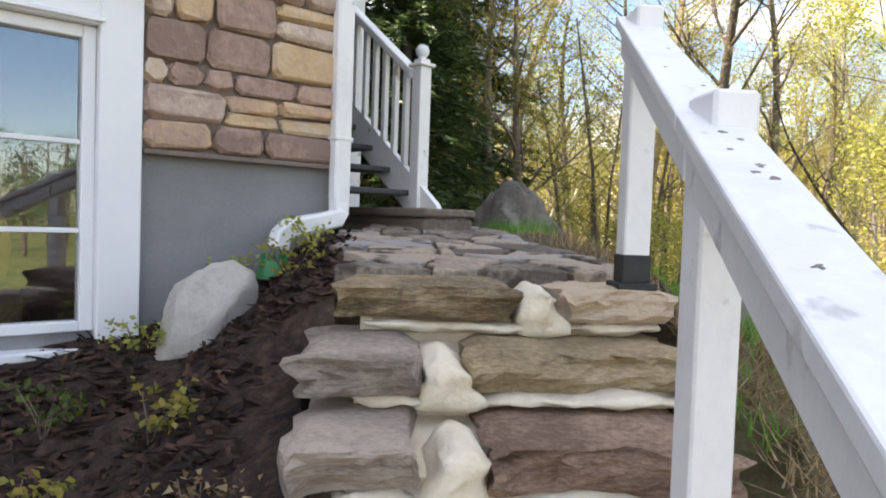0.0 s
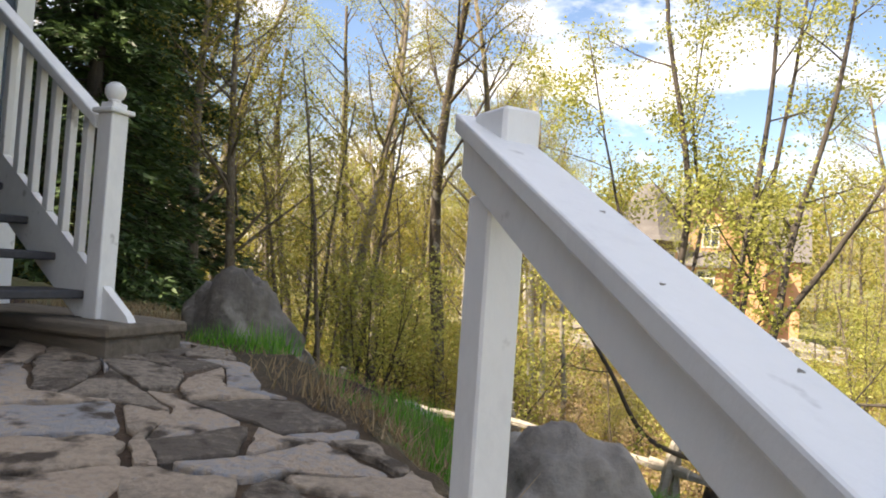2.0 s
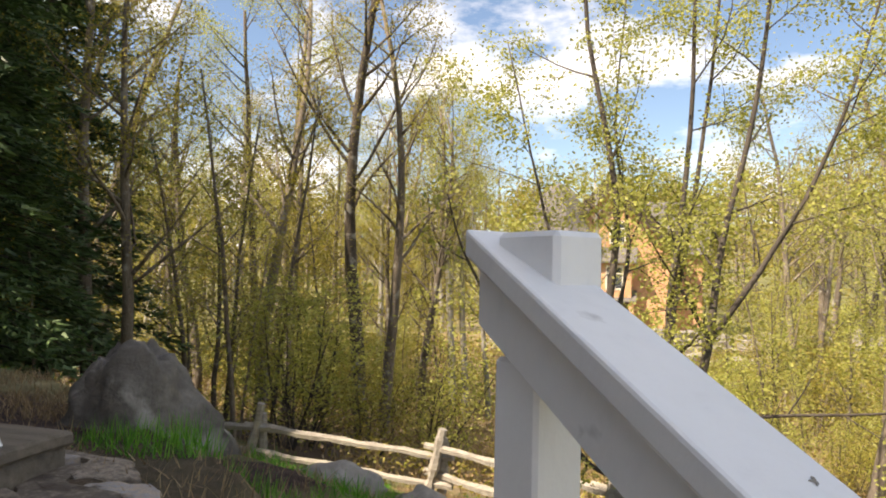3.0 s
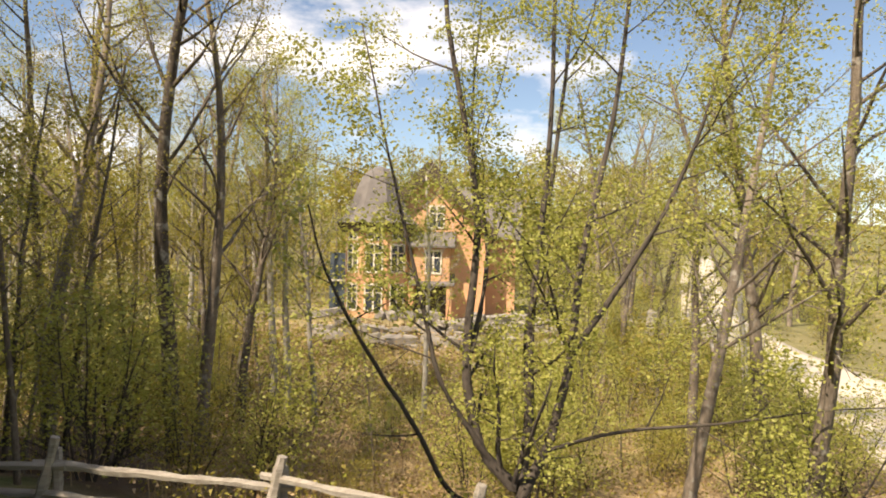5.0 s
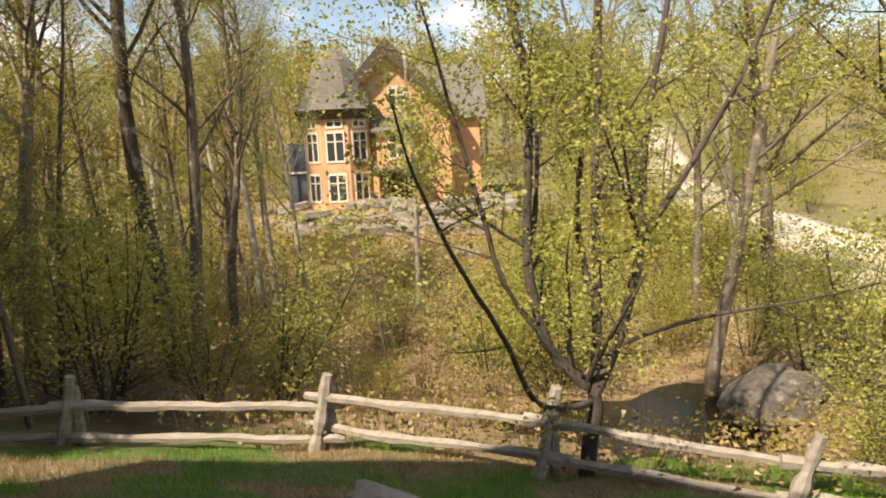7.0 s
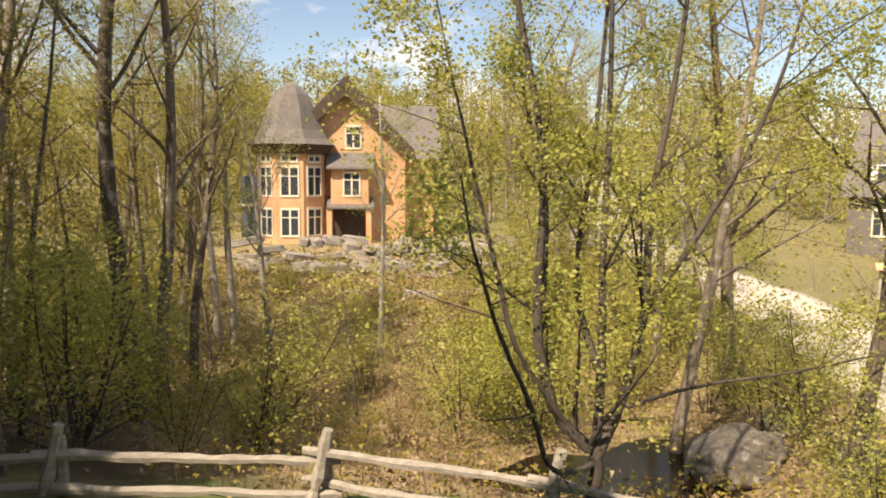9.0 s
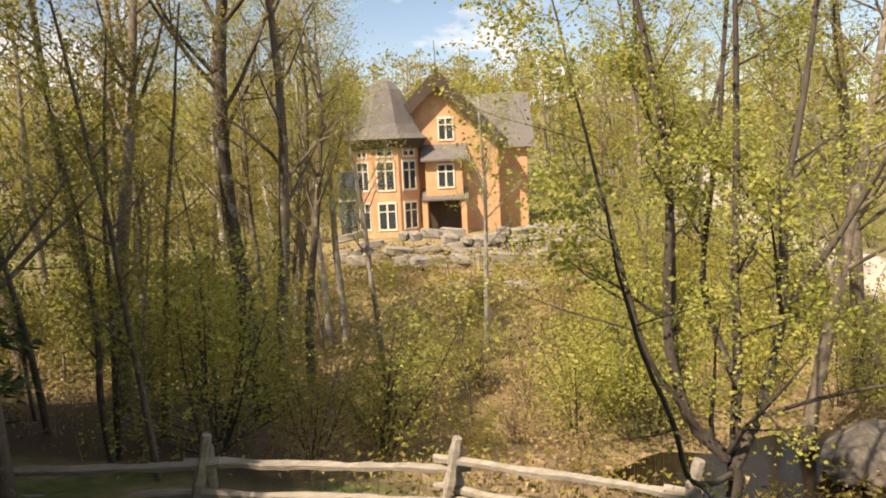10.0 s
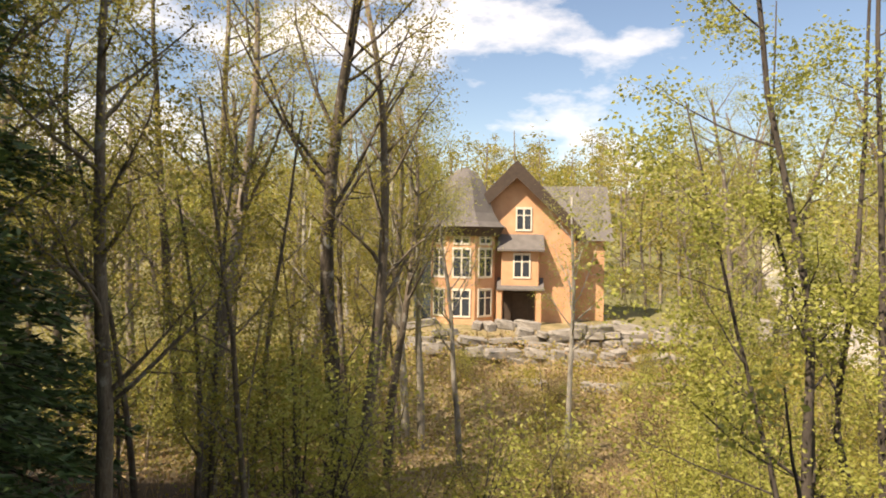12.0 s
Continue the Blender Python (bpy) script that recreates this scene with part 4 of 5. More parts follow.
def tree(kind, seed, height, radius, style, bark, leaf, label, category="tree", stems=1):
    ob = thing(kind, Matrix.Identity(4), label, category, group="woodland shrubs" if category == "shrub" else "woodland trees")
    rng = random.Random(seed * 7 + 1)
    wood, leaves = ([], []), ([], [])
    for s in range(stems):
        a = rng.uniform(0, 6.283)
        k = 0.0 if stems == 1 else rng.uniform(0.15, 0.5)
        grow(wood, leaves, Vector((0.1 * k * math.cos(a), 0.1 * k * math.sin(a), -0.2)), Vector((k * math.cos(a), k * math.sin(a), 1)), height * rng.uniform(0.75, 1), radius, 0, rng, style)
    raw("trunk", *wood, bark, ob, smooth=True)
    raw("crown", *leaves, leaf, ob)
    return ob


def conifer(seed, height, radius):
    ob = thing("fir_tree", Matrix.Identity(4), "dark green fir tree with drooping branches", "tree", group="woodland firs")
    rng = random.Random(seed)
    wood, leaves = ([], []), ([], [])
    tube(wood[0], wood[1], [Vector((0, 0, -0.2)), Vector((0.05, 0, height * 0.5)), Vector((0, 0.03, height))], [0.16, 0.1, 0.015], 7)
    z = 0.5
    while z < height - 0.2:
        reach = radius * (1 - z / height) ** 0.8 + 0.12
        for k in range(8):
            a = rng.uniform(0, 6.283)
            out = Vector((math.cos(a), math.sin(a), 0))
            l = reach * rng.uniform(0.7, 1.1)
            pts = [Vector((0, 0, z)) + out * l * s + Vector((0, 0, -0.28 * l * s * s + 0.05 * l)) for s in (0, 0.35, 0.7, 1.0)]
            tube(wood[0], wood[1], pts, [0.02, 0.014, 0.008, 0.003], 3)
            for s in range(int(20 + 52 * l)):
                q = rng.uniform(0.10, 1.0)
                c = Vector((0, 0, z)) + out * l * q + Vector((rng.gauss(0, 0.05), rng.gauss(0, 0.05), -0.28 * l * q * q + 0.05 * l + rng.gauss(0, 0.05)))
                side = Vector((-out.y, out.x, 0)) * rng.choice((-1, 1))
                a2 = (out * 0.7 + side * rng.uniform(0.2, 1) + Vector((0, 0, rng.uniform(-0.6, 0.25)))).normalized()
                b2 = a2.cross(Vector((rng.gauss(0, 0.7), rng.gauss(0, 0.7), 1))).normalized()
                ln = rng.uniform(0.09, 0.24)
                i = len(leaves[0])
                leaves[0].extend([c - b2 * 0.028, c + b2 * 0.028, c + a2 * ln])
                leaves[1].append((i, i + 1, i + 2))
        z += 0.19
    raw("trunk", *wood, M_BARK_DARK, ob, smooth=True)
    raw("crown", *leaves, M_NEEDLE, ob)
    return ob


def put(ob, x, y, turn=0.0, size=1.0, used=set()):
    """Stands a thing on the ground; the first stands itself, later ones are copies."""
    m = pose(x, y, ground_z(x, y), 0, 0, turn) @ Matrix.Diagonal((size, size, size, 1))
    if ob.name in used:
        c = copy_thing(ob, m)
        c.scale = (size, size, size)
        return c
    used.add(ob.name)
    ob.matrix_world = m
    return ob


def front_tree():
    """The many-stemmed young maple behind the fence, with its long arching bough."""
    ob = thing("maple_tree", pose(0.97, 9.85, -0.14), "many-stemmed young maple with fresh lime leaves behind the fence", "tree")
    rng = random.Random(5)
    wood, leaves = ([], []), ([], [])
    z0 = ground_z(0.97, 9.85) - 0.2
    stems = [
        [(-0.15, 0.0, z0), (-0.05, 0, -0.45), (0.0, 0, 0.0), (-0.42, 0.15, 0.55), (-0.55, 0.3, 1.5), (-0.42, 0.5, 3.1), (-0.75, 0.7, 5.2), (-0.9, 0.9, 7.5)],
        [(0.0, 0, 0.0), (0.10, 0.1, 0.8), (0.15, 0.2, 1.9), (0.5, 0.7, 4.0), (0.65, 1.0, 6.5), (0.9, 1.2, 9.0)],
        [(0.0, 0, 0.0), (0.30, 0.0, 0.6), (0.52, 0.0, 1.5), (0.72, 0.2, 2.6), (1.15, 0.4, 4.2), (1.42, 0.5, 6.2), (1.6, 0.6, 8.3)],
        [(0.12, 0.1, 0.8), (0.45, 1.2, 1.7), (0.8, 1.4, 3.6), (1.2, 1.8, 6.2), (1.3, 2.0, 8.6)],
        [(0.0, 0, -0.05), (-0.42, -0.25, 0.02), (-0.92, -0.65, 0.33), (-1.3, -1.05, 0.98), (-1.72, -1.4, 1.62), (-2.02, -1.7, 2.12), (-2.21, -1.87, 2.5), (-2.32, -1.95, 2.9)],
        [(0.3, 0.0, 0.5), (1.0, -0.3, 0.75), (2.0, -0.5, 0.85), (3.0, -0.7, 1.0), (4.0, -0.8, 1.05)],
        [(0.52, 0.0, 1.5), (1.0, -0.2, 2.3), (1.55, -0.4, 3.4), (2.0, -0.5, 4.8), (2.3, -0.6, 6.2)],
    ]
    stems.append([(-0.3, 0.08, 0.38), (-0.85, 0.15, 1.2), (-1.12, 0.25, 2.3), (-1.45, 0.3, 3.6), (-1.75, 0.4, 5.0)])
    stems.append([(-0.5, 0.3, 1.5), (-0.2, 0.8, 2.6), (-0.3, 1.3, 4.2), (-0.1, 1.6, 6.4)])
    widths = [0.095, 0.06, 0.065, 0.05, 0.034, 0.024, 0.04, 0.036, 0.035]
    style = dict(TALL, levels=3, shoots=(0, 7, 5), bare=(0, 0.15, 0.1), ratio=(0.3, 0.5, 0.55), upright=(0.8, 0.6, 0.7), bend=0.12, lift=0.03, leaf_level=2, cluster=0.11, leaves=6, size=0.05, fine=False)
    for stem, width in zip(stems, widths):
        pts = [Vector(p) for p in stem]
        fine = []
        for i in range(len(pts) - 1):
            a, b, c, d = pts[max(0, i - 1)], pts[i], pts[i + 1], pts[min(len(pts) - 1, i + 2)]
            for s in (0, 0.25, 0.5, 0.75):
                fine.append(0.5 * ((2 * b) + (c - a) * s + (2 * a - 5 * b + 4 * c - d) * s * s + (3 * b - a - 3 * c + d) * s ** 3))
        fine.append(pts[-1])
        n = len(fine)
        fine = [p + Vector((0.02 * wobble(p, 3), 0.02 * wobble(p, 3, 4), 0)) for p in fine]
        rad = [width * (1 - 0.82 * i / (n - 1)) for i in range(n)]
        tube(wood[0], wood[1], fine, rad, 7)
        count = 10 if width > 0.05 else 9 if width > 0.0345 else 5
        for k in range(count):
            s = 0.30 + 0.68 * (k + rng.random()) / count
            i = min(n - 2, int(s * (n - 1)))
            base = (fine[i + 1] - fine[i]).normalized()
            side = base.orthogonal().normalized()
            side.rotate(Matrix.Rotation(rng.uniform(0, 6.283), 3, base))
            grow(wood, leaves, fine[i], base * 0.7 + side, rng.uniform(0.9, 1.9) * (1.2 - 0.5 * s) * (0.45 if width == 0.034 else 1), rad[i] * 0.5, 1, rng, dict(style, leaves=1) if width == 0.034 else style)
    raw("trunk", *wood, M_BARK_DARK, ob, smooth=True)
    raw("crown", *leaves, M_LEAF, ob)


front_tree()

KINDS = {
    "tall": [tree("maple_tree", 21 + k, 13.5, 0.16, TALL, M_BARK, M_LEAF, "tall maple with sparse fresh yellow-green leaves") for k in range(2)],
    "olive": [tree("maple_tree", 31 + k, 12.5, 0.15, TALL, M_BARK, M_LEAF_OLIVE, "tall forest tree with olive spring foliage") for k in range(2)],
    "bare": [tree("ash_tree", 41 + k, 14.0, 0.165, SPARSE, M_BARK, M_LEAF_OLIVE, "tall grey-barked tree barely in leaf") for k in range(2)],
    "birch": [tree("birch_tree", 51 + k, 12.0, 0.12, SPARSE, M_BARK_PALE, M_LEAF, "slender pale-barked birch with new leaves", stems=1 + k) for k in range(2)],
    "slim": [tree("young_tree", 61 + k, 7.0, 0.055, SLIM, M_BARK, M_LEAF_OLIVE if k else M_LEAF, "slim young tree in light spring leaf") for k in range(2)],
    "bush": [tree("shrub", 71 + k, 2.6, 0.022, BUSH, M_BARK_DARK, (M_LEAF, M_LEAF_OLIVE, M_LEAF, M_DRY)[k], ("leafy spring shrub in the woodland", "brown twiggy shrub barely in leaf")[k == 3], "shrub", stems=5) for k in range(4)],
}
put(conifer(81, 8.5, 1.8), -7.8, 10.4)
FIR = conifer(82, 10.0, 2.1)
put(FIR, -9.4, 13.0)
# firs added on the sun side, most out of view, to shade the woods
for x, y, turn, size in ((-10.6, 8.6, 40, 1.0), (-12.6, 11.4, 90, 1.1), (-13.0, 6.6, 150, 1.15), (-15.5, 9.8, 200, 1.4), (-11.2, 15.6, 250, 0.9), (-16.5, 6.5, 20, 1.5), (-18.5, 9.0, 70, 1.5), (-20.5, 5.0, 120, 1.6), (-17.5, 13.0, 310, 1.4), (-9.8, 15.4, 130, 1.3), (-11.4, 11.0, 215, 1.5)):
    put(FIR, x, y, turn, size)

NAMED = [
    ("bare", 0, -3.75, 18.4, 20, 1.15), ("bare", 1, -3.35, 19.0, 200, 0.95), ("bare", 0, -6.5, 19.2, 130, 1.0), ("olive", 0, -6.4, 21.2, 70, 1.0), ("olive", 1, -8.6, 15.2, 10, 1.0),
    ("bare", 1, -9.7, 23.1, 80, 1.0), ("tall", 0, -8.3, 24.9, 10, 1.05), ("birch", 0, -1.9, 24.6, 40, 1.1), ("birch", 0, -1.55, 24.1, 140, 1.0), ("birch", 0, -5.0, 29.5, 0, 1.1), ("birch", 0, -0.8, 21.9, 90, 0.75),
    ("birch", 0, 2.25, 22.6, 170, 0.75), ("tall", 1, 5.3, 13.9, 60, 0.85), ("tall", 0, 9.5, 26.4, 300, 0.9), ("tall", 1, 15.0, 33.0, 30, 1.0), ("tall", 0, 7.6, 17.5, 220, 0.8),
    ("olive", 0, -6.4, 12.4, 260, 0.72), ("slim", 0, -5.7, 14.2, 0, 1.0), ("slim", 1, -4.9, 12.9, 60, 0.9), ("slim", 0, -7.2, 16.6, 90, 1.2), ("slim", 1, -5.4, 16.4, 200, 1.1),
    ("tall", 0, 4.1, 9.4, 140, 0.7), ("birch", 0, 11.8, 21.5, 30, 0.9), ("slim", 0, 6.3, 20.4, 30, 0.9), ("slim", 1, 0.3, 17.2, 30, 0.55), ("olive", 1, -11.5, 18.5, 33, 1.0),
    ("olive", 0, -12.5, 14.0, 3, 1.0), ("tall", 1, -10.8, 9.2, 66, 0.8), ("bare", 0, -13.5, 22.0, 99, 1.1), ("slim", 1, -8.9, 9.0, 10, 1.0), ("slim", 0, 2.9, 15.6, 80, 0.7),
]
for kind, k, x, y, turn, size in NAMED:
    put(KINDS[kind][k], x, y, turn, size)

rng = random.Random(4)


def open_view(x, y):
    """The clearing between the fence and the brick house."""
    a = math.degrees(math.atan2(x + 3.4, y - 4.0))
    return 4.0 < a < 27.0 and y < 47


count = 0
while count < 70:
    x, y = rng.uniform(-32, 34), rng.uniform(15, 62)
    if open_view(x, y) or road_near(x, y)[0] < 3.5 or (0 < x < 16 and 40 < y < 62) or (x > 20 and y < 44 and x < 40 and y > 22):
        continue
    kind = rng.choice(("tall", "olive", "olive", "bare", "bare", "birch", "slim"))
    put(KINDS[kind][rng.randrange(2)], x, y, rng.uniform(0, 360), rng.uniform(0.75, 1.2))
    count += 1
count = 0
while count < 66:
    x, y = rng.uniform(-14, 14), rng.uniform(11.5, 34)
    w = (x + 1.09) * 0.55 + (y - 3.26) * 0.83
    if w < 7.2 or road_near(x, y)[0] < 2.6 or math.hypot((x - 3.7) / 2.3, (y - 13.0) / 1.7) < 1.35:
        continue
    if x < -3 and y < 22 and rng.random() < 0.85:
        continue
    if open_view(x, y) and (y > 22 or rng.random() < 0.45):
        if rng.random() < 0.75:
            continue
        put(KINDS["bush"][rng.randrange(1, 4)], x, y, rng.uniform(0, 360), rng.uniform(0.3, 0.6))
    else:
        put(KINDS["bush"][rng.randrange(3)], x, y, rng.uniform(0, 360), rng.uniform(0.6, 1.35))
    count += 1
for x, y, s, k in ((-4.4, 14.1, 1.3, 0), (-3.0, 14.4, 0.8, 1), (-4.6, 16.2, 1.5, 0), (-7.9, 9.9, 0.8, 1), (0.6, 15.5, 0.5, 3), (-0.6, 17.0, 0.6, 3), (1.8, 18.2, 0.6, 3), (3.4, 19.0, 0.5, 3), (0.2, 20.0, 0.5, 2), (4.6, 22.0, 0.6, 3), (2.4, 25.0, 0.6, 1), (-1.8, 15.4, 0.6, 3), (6.0, 25.5, 0.6, 3), (1.0, 13.6, 0.4, 3), (-0.5, 14.0, 0.4, 1), (7.0, 29.0, 0.6, 2), (3.6, 28.0, 0.5, 3), (8.8, 31.5, 0.6, 1), (3.6, 8.6, 0.7, 2), (5.0, 8.4, 0.9, 2), (6.4, 9.6, 1.1, 2)):
    put(KINDS["bush"][k], x, y, 47 * x, s)


count = 0
while count < 34:
    x, y = rng.uniform(-13, 15), rng.uniform(12.5, 32)
    if open_view(x, y) or road_near(x, y)[0] < 2.2 or math.hypot((x - 3.7) / 2.3, (y - 13.0) / 1.7) < 1.4:
        continue
    put(KINDS["slim"][rng.randrange(2)], x, y, rng.uniform(0, 360), rng.uniform(0.5, 1.0))
    count += 1
# scrub and young trees beyond the lane
count = 0
while count < 26:
    x, y = rng.uniform(14, 36), rng.uniform(22, 46)
    if road_near(x, y)[0] < 2.6 or math.degrees(math.atan2(x + 3.0, y - 3.8)) > 45:
        continue
    kind = ("bush", "bush", "slim", "tall")[count % 4]
    put(KINDS[kind][rng.randrange(2)], x, y, rng.uniform(0, 360), rng.uniform(0.6, 1.1))
    count += 1


def far_woods():
    """The wooded hills beyond: crowns of many leaf cards over thin trunks."""
    g = random.Random(9)
    wood, leaves, dark = ([], []), ([], []), ([], [])
    n = 0
    while n < 660:
        a = radians(g.uniform(-62, 68) if n > 130 else g.uniform(68, 112))
        d = g.uniform(58, 185) if n > 220 or n < 130 else g.uniform(50, 80)
        x, y = d * math.sin(a), d * math.cos(a)
        if (-4 < x < 20 and 40 < y < 60) or road_near(x, y)[0] < 4 or (20 < x < 44 and y < 48):
            continue
        z = ground_z(x, y)
        h = g.uniform(8, 14)
        crown = dark if n < 130 else leaves
        tube(wood[0], wood[1], [Vector((x, y, z - 0.3)), Vector((x + g.gauss(0, 0.4), y, z + h))], [0.16, 0.04], 4)
        wide = g.uniform(1.6, 2.9)
        for _ in range(9):
            b = Vector((x + g.gauss(0, wide * 0.6), y + g.gauss(0, wide * 0.6), z + h * g.uniform(0.25, 1.0)))
            tube(wood[0], wood[1], [Vector((x, y, b.z - 1.2)), b], [0.05, 0.015], 3)
            leaf_cards(crown[0], crown[1], b, wide * 0.36, 46, 0.26 + d * 0.0014, g)
        n += 1
    n = 0
    while n < 460:
        a = radians(g.uniform(-62, 68))
        d = g.uniform(21, 75)
        x, y = d * math.sin(a), d * math.cos(a)
        if open_view(x, y) or (0 < x < 13 and 40 < y < 62) or road_near(x, y)[0] < 3 or (20 < x < 44 and 22 < y < 46):
            continue
        z = ground_z(x, y)
        for _ in range(5):
            b = Vector((x + g.gauss(0, 0.7), y + g.gauss(0, 0.7), z + g.uniform(0.2, 2.6)))
            tube(wood[0], wood[1], [Vector((x, y, z - 0.1)), b], [0.02, 0.006], 3)
            leaf_cards(leaves[0], leaves[1], b, 0.42, 30, 0.085 + d * 0.002, g)
        n += 1
    ob = thing("far_woods", Matrix.Identity(4), "wooded hills in pale spring leaf beyond the clearing", "woods", kind="stuff")
    raw("trunks", *wood, M_BARK, ob)
    raw("crowns", *leaves, M_LEAF_OLIVE, ob)
    raw("evergreen_crowns", *dark, M_NEEDLE, ob)


far_woods()


# ---- split rail fence ----
def fence():
    fc = thing("rail_fence", Matrix.Identity(4), "weathered split cedar rail fence on the lawn's edge", "fence")
    posts = [(-6.9, 12.75), (-4.28, 12.07), (-1.58, 11.28), (0.45, 9.82), (2.42, 8.62), (4.6, 7.4)]
    tops = [0.0, 0.10, 0.0, 0.03, -0.28, -0.4]
    g = random.Random(3)

    def limb(name, a, b, ra, rb, seed):
        verts, faces = [], []
        n = 14
        pts, rad = [], []
        for i in range(n + 1):
            s = i / n
            p = a.lerp(b, s)
            pts.append(p + Vector((0.03 * wobble(p, 1.7, seed), 0.03 * wobble(p, 1.7, seed + 3), 0.03 * wobble(p, 2.1, seed + 6))))
            rad.append((ra + (rb - ra) * s) * (1 + 0.5 * wobble(p, 6, seed)))
        tube(verts, faces, pts, rad, 6)
        faces.append(tuple(range(5, -1, -1)))
        raw(name, verts, faces, M_RAIL, fc)

    for i, ((x, y), top) in enumerate(zip(posts, tops)):
        z = ground_z(x, y)
        d = Vector((0.9, -0.35, 0)).normalized()
        n = Vector((0.35, 0.9, 0)).normalized()
        lean = d * (0.14 + 0.05 * g.random())
        limb("fence_post", Vector((x, y, z - 0.15)) - n * 0.07 - lean, Vector((x, y, top)) - n * 0.05 + lean * 0.6, 0.075, 0.06, i)
        limb("fence_post", Vector((x, y, z - 0.15)) + n * 0.09 + lean * 0.2, Vector((x, y, top - 0.14)) + n * 0.07 + lean * 0.4, 0.06, 0.05, i + 30)
    for i in range(len(posts) - 1):
        a, b = Vector((*posts[i], 0)), Vector((*posts[i + 1], 0))
        e = (b - a).normalized() * 0.22
        for k, drop in enumerate((0.30, 0.66)):
            za, zb = tops[i] - drop - (0.03 if i % 2 else -0.03), tops[i + 1] - drop - (0.09 if i == 1 else 0.05)
            side = Vector((0, 0.02 * (1 if (i + k) % 2 else -1), 0))
            limb("fence_rail", a - e + side + Vector((0, 0, za)), b + e + side + Vector((0, 0, zb)), 0.06, 0.05, i * 2 + k + 50)


fence()


# ---- brick house across the clearing ----
def far_window(parent, place, w, h):
    """A cream framed casement window; place is a pose with its face towards -y."""
    win = part("window", boxes([((-w / 2 - 0.10, -0.05, -0.12), (w / 2 + 0.10, -0.002, 0.0))], 0.01), M_CREAM, parent)
    win.matrix_local = place
    part("frame", boxes([((-w / 2 - 0.09, -0.06, 0), (-w / 2, 0.0, h)), ((w / 2, -0.06, 0), (w / 2 + 0.09, 0.0, h)), ((-w / 2 - 0.09, -0.06, h), (w / 2 + 0.09, 0.0, h + 0.13)),
                         ((-0.05, -0.05, 0), (0.05, -0.01, h)), ((-w / 2, -0.05, h * 0.68), (-0.05, -0.01, h * 0.68 + 0.06)), ((0.05, -0.05, h * 0.68), (w / 2, -0.01, h * 0.68 + 0.06))]), M_CREAM, win)
    part("pane", boxes([((-w / 2, -0.025, 0.0), (w / 2, -0.008, h))]), M_DARKGLASS, win)


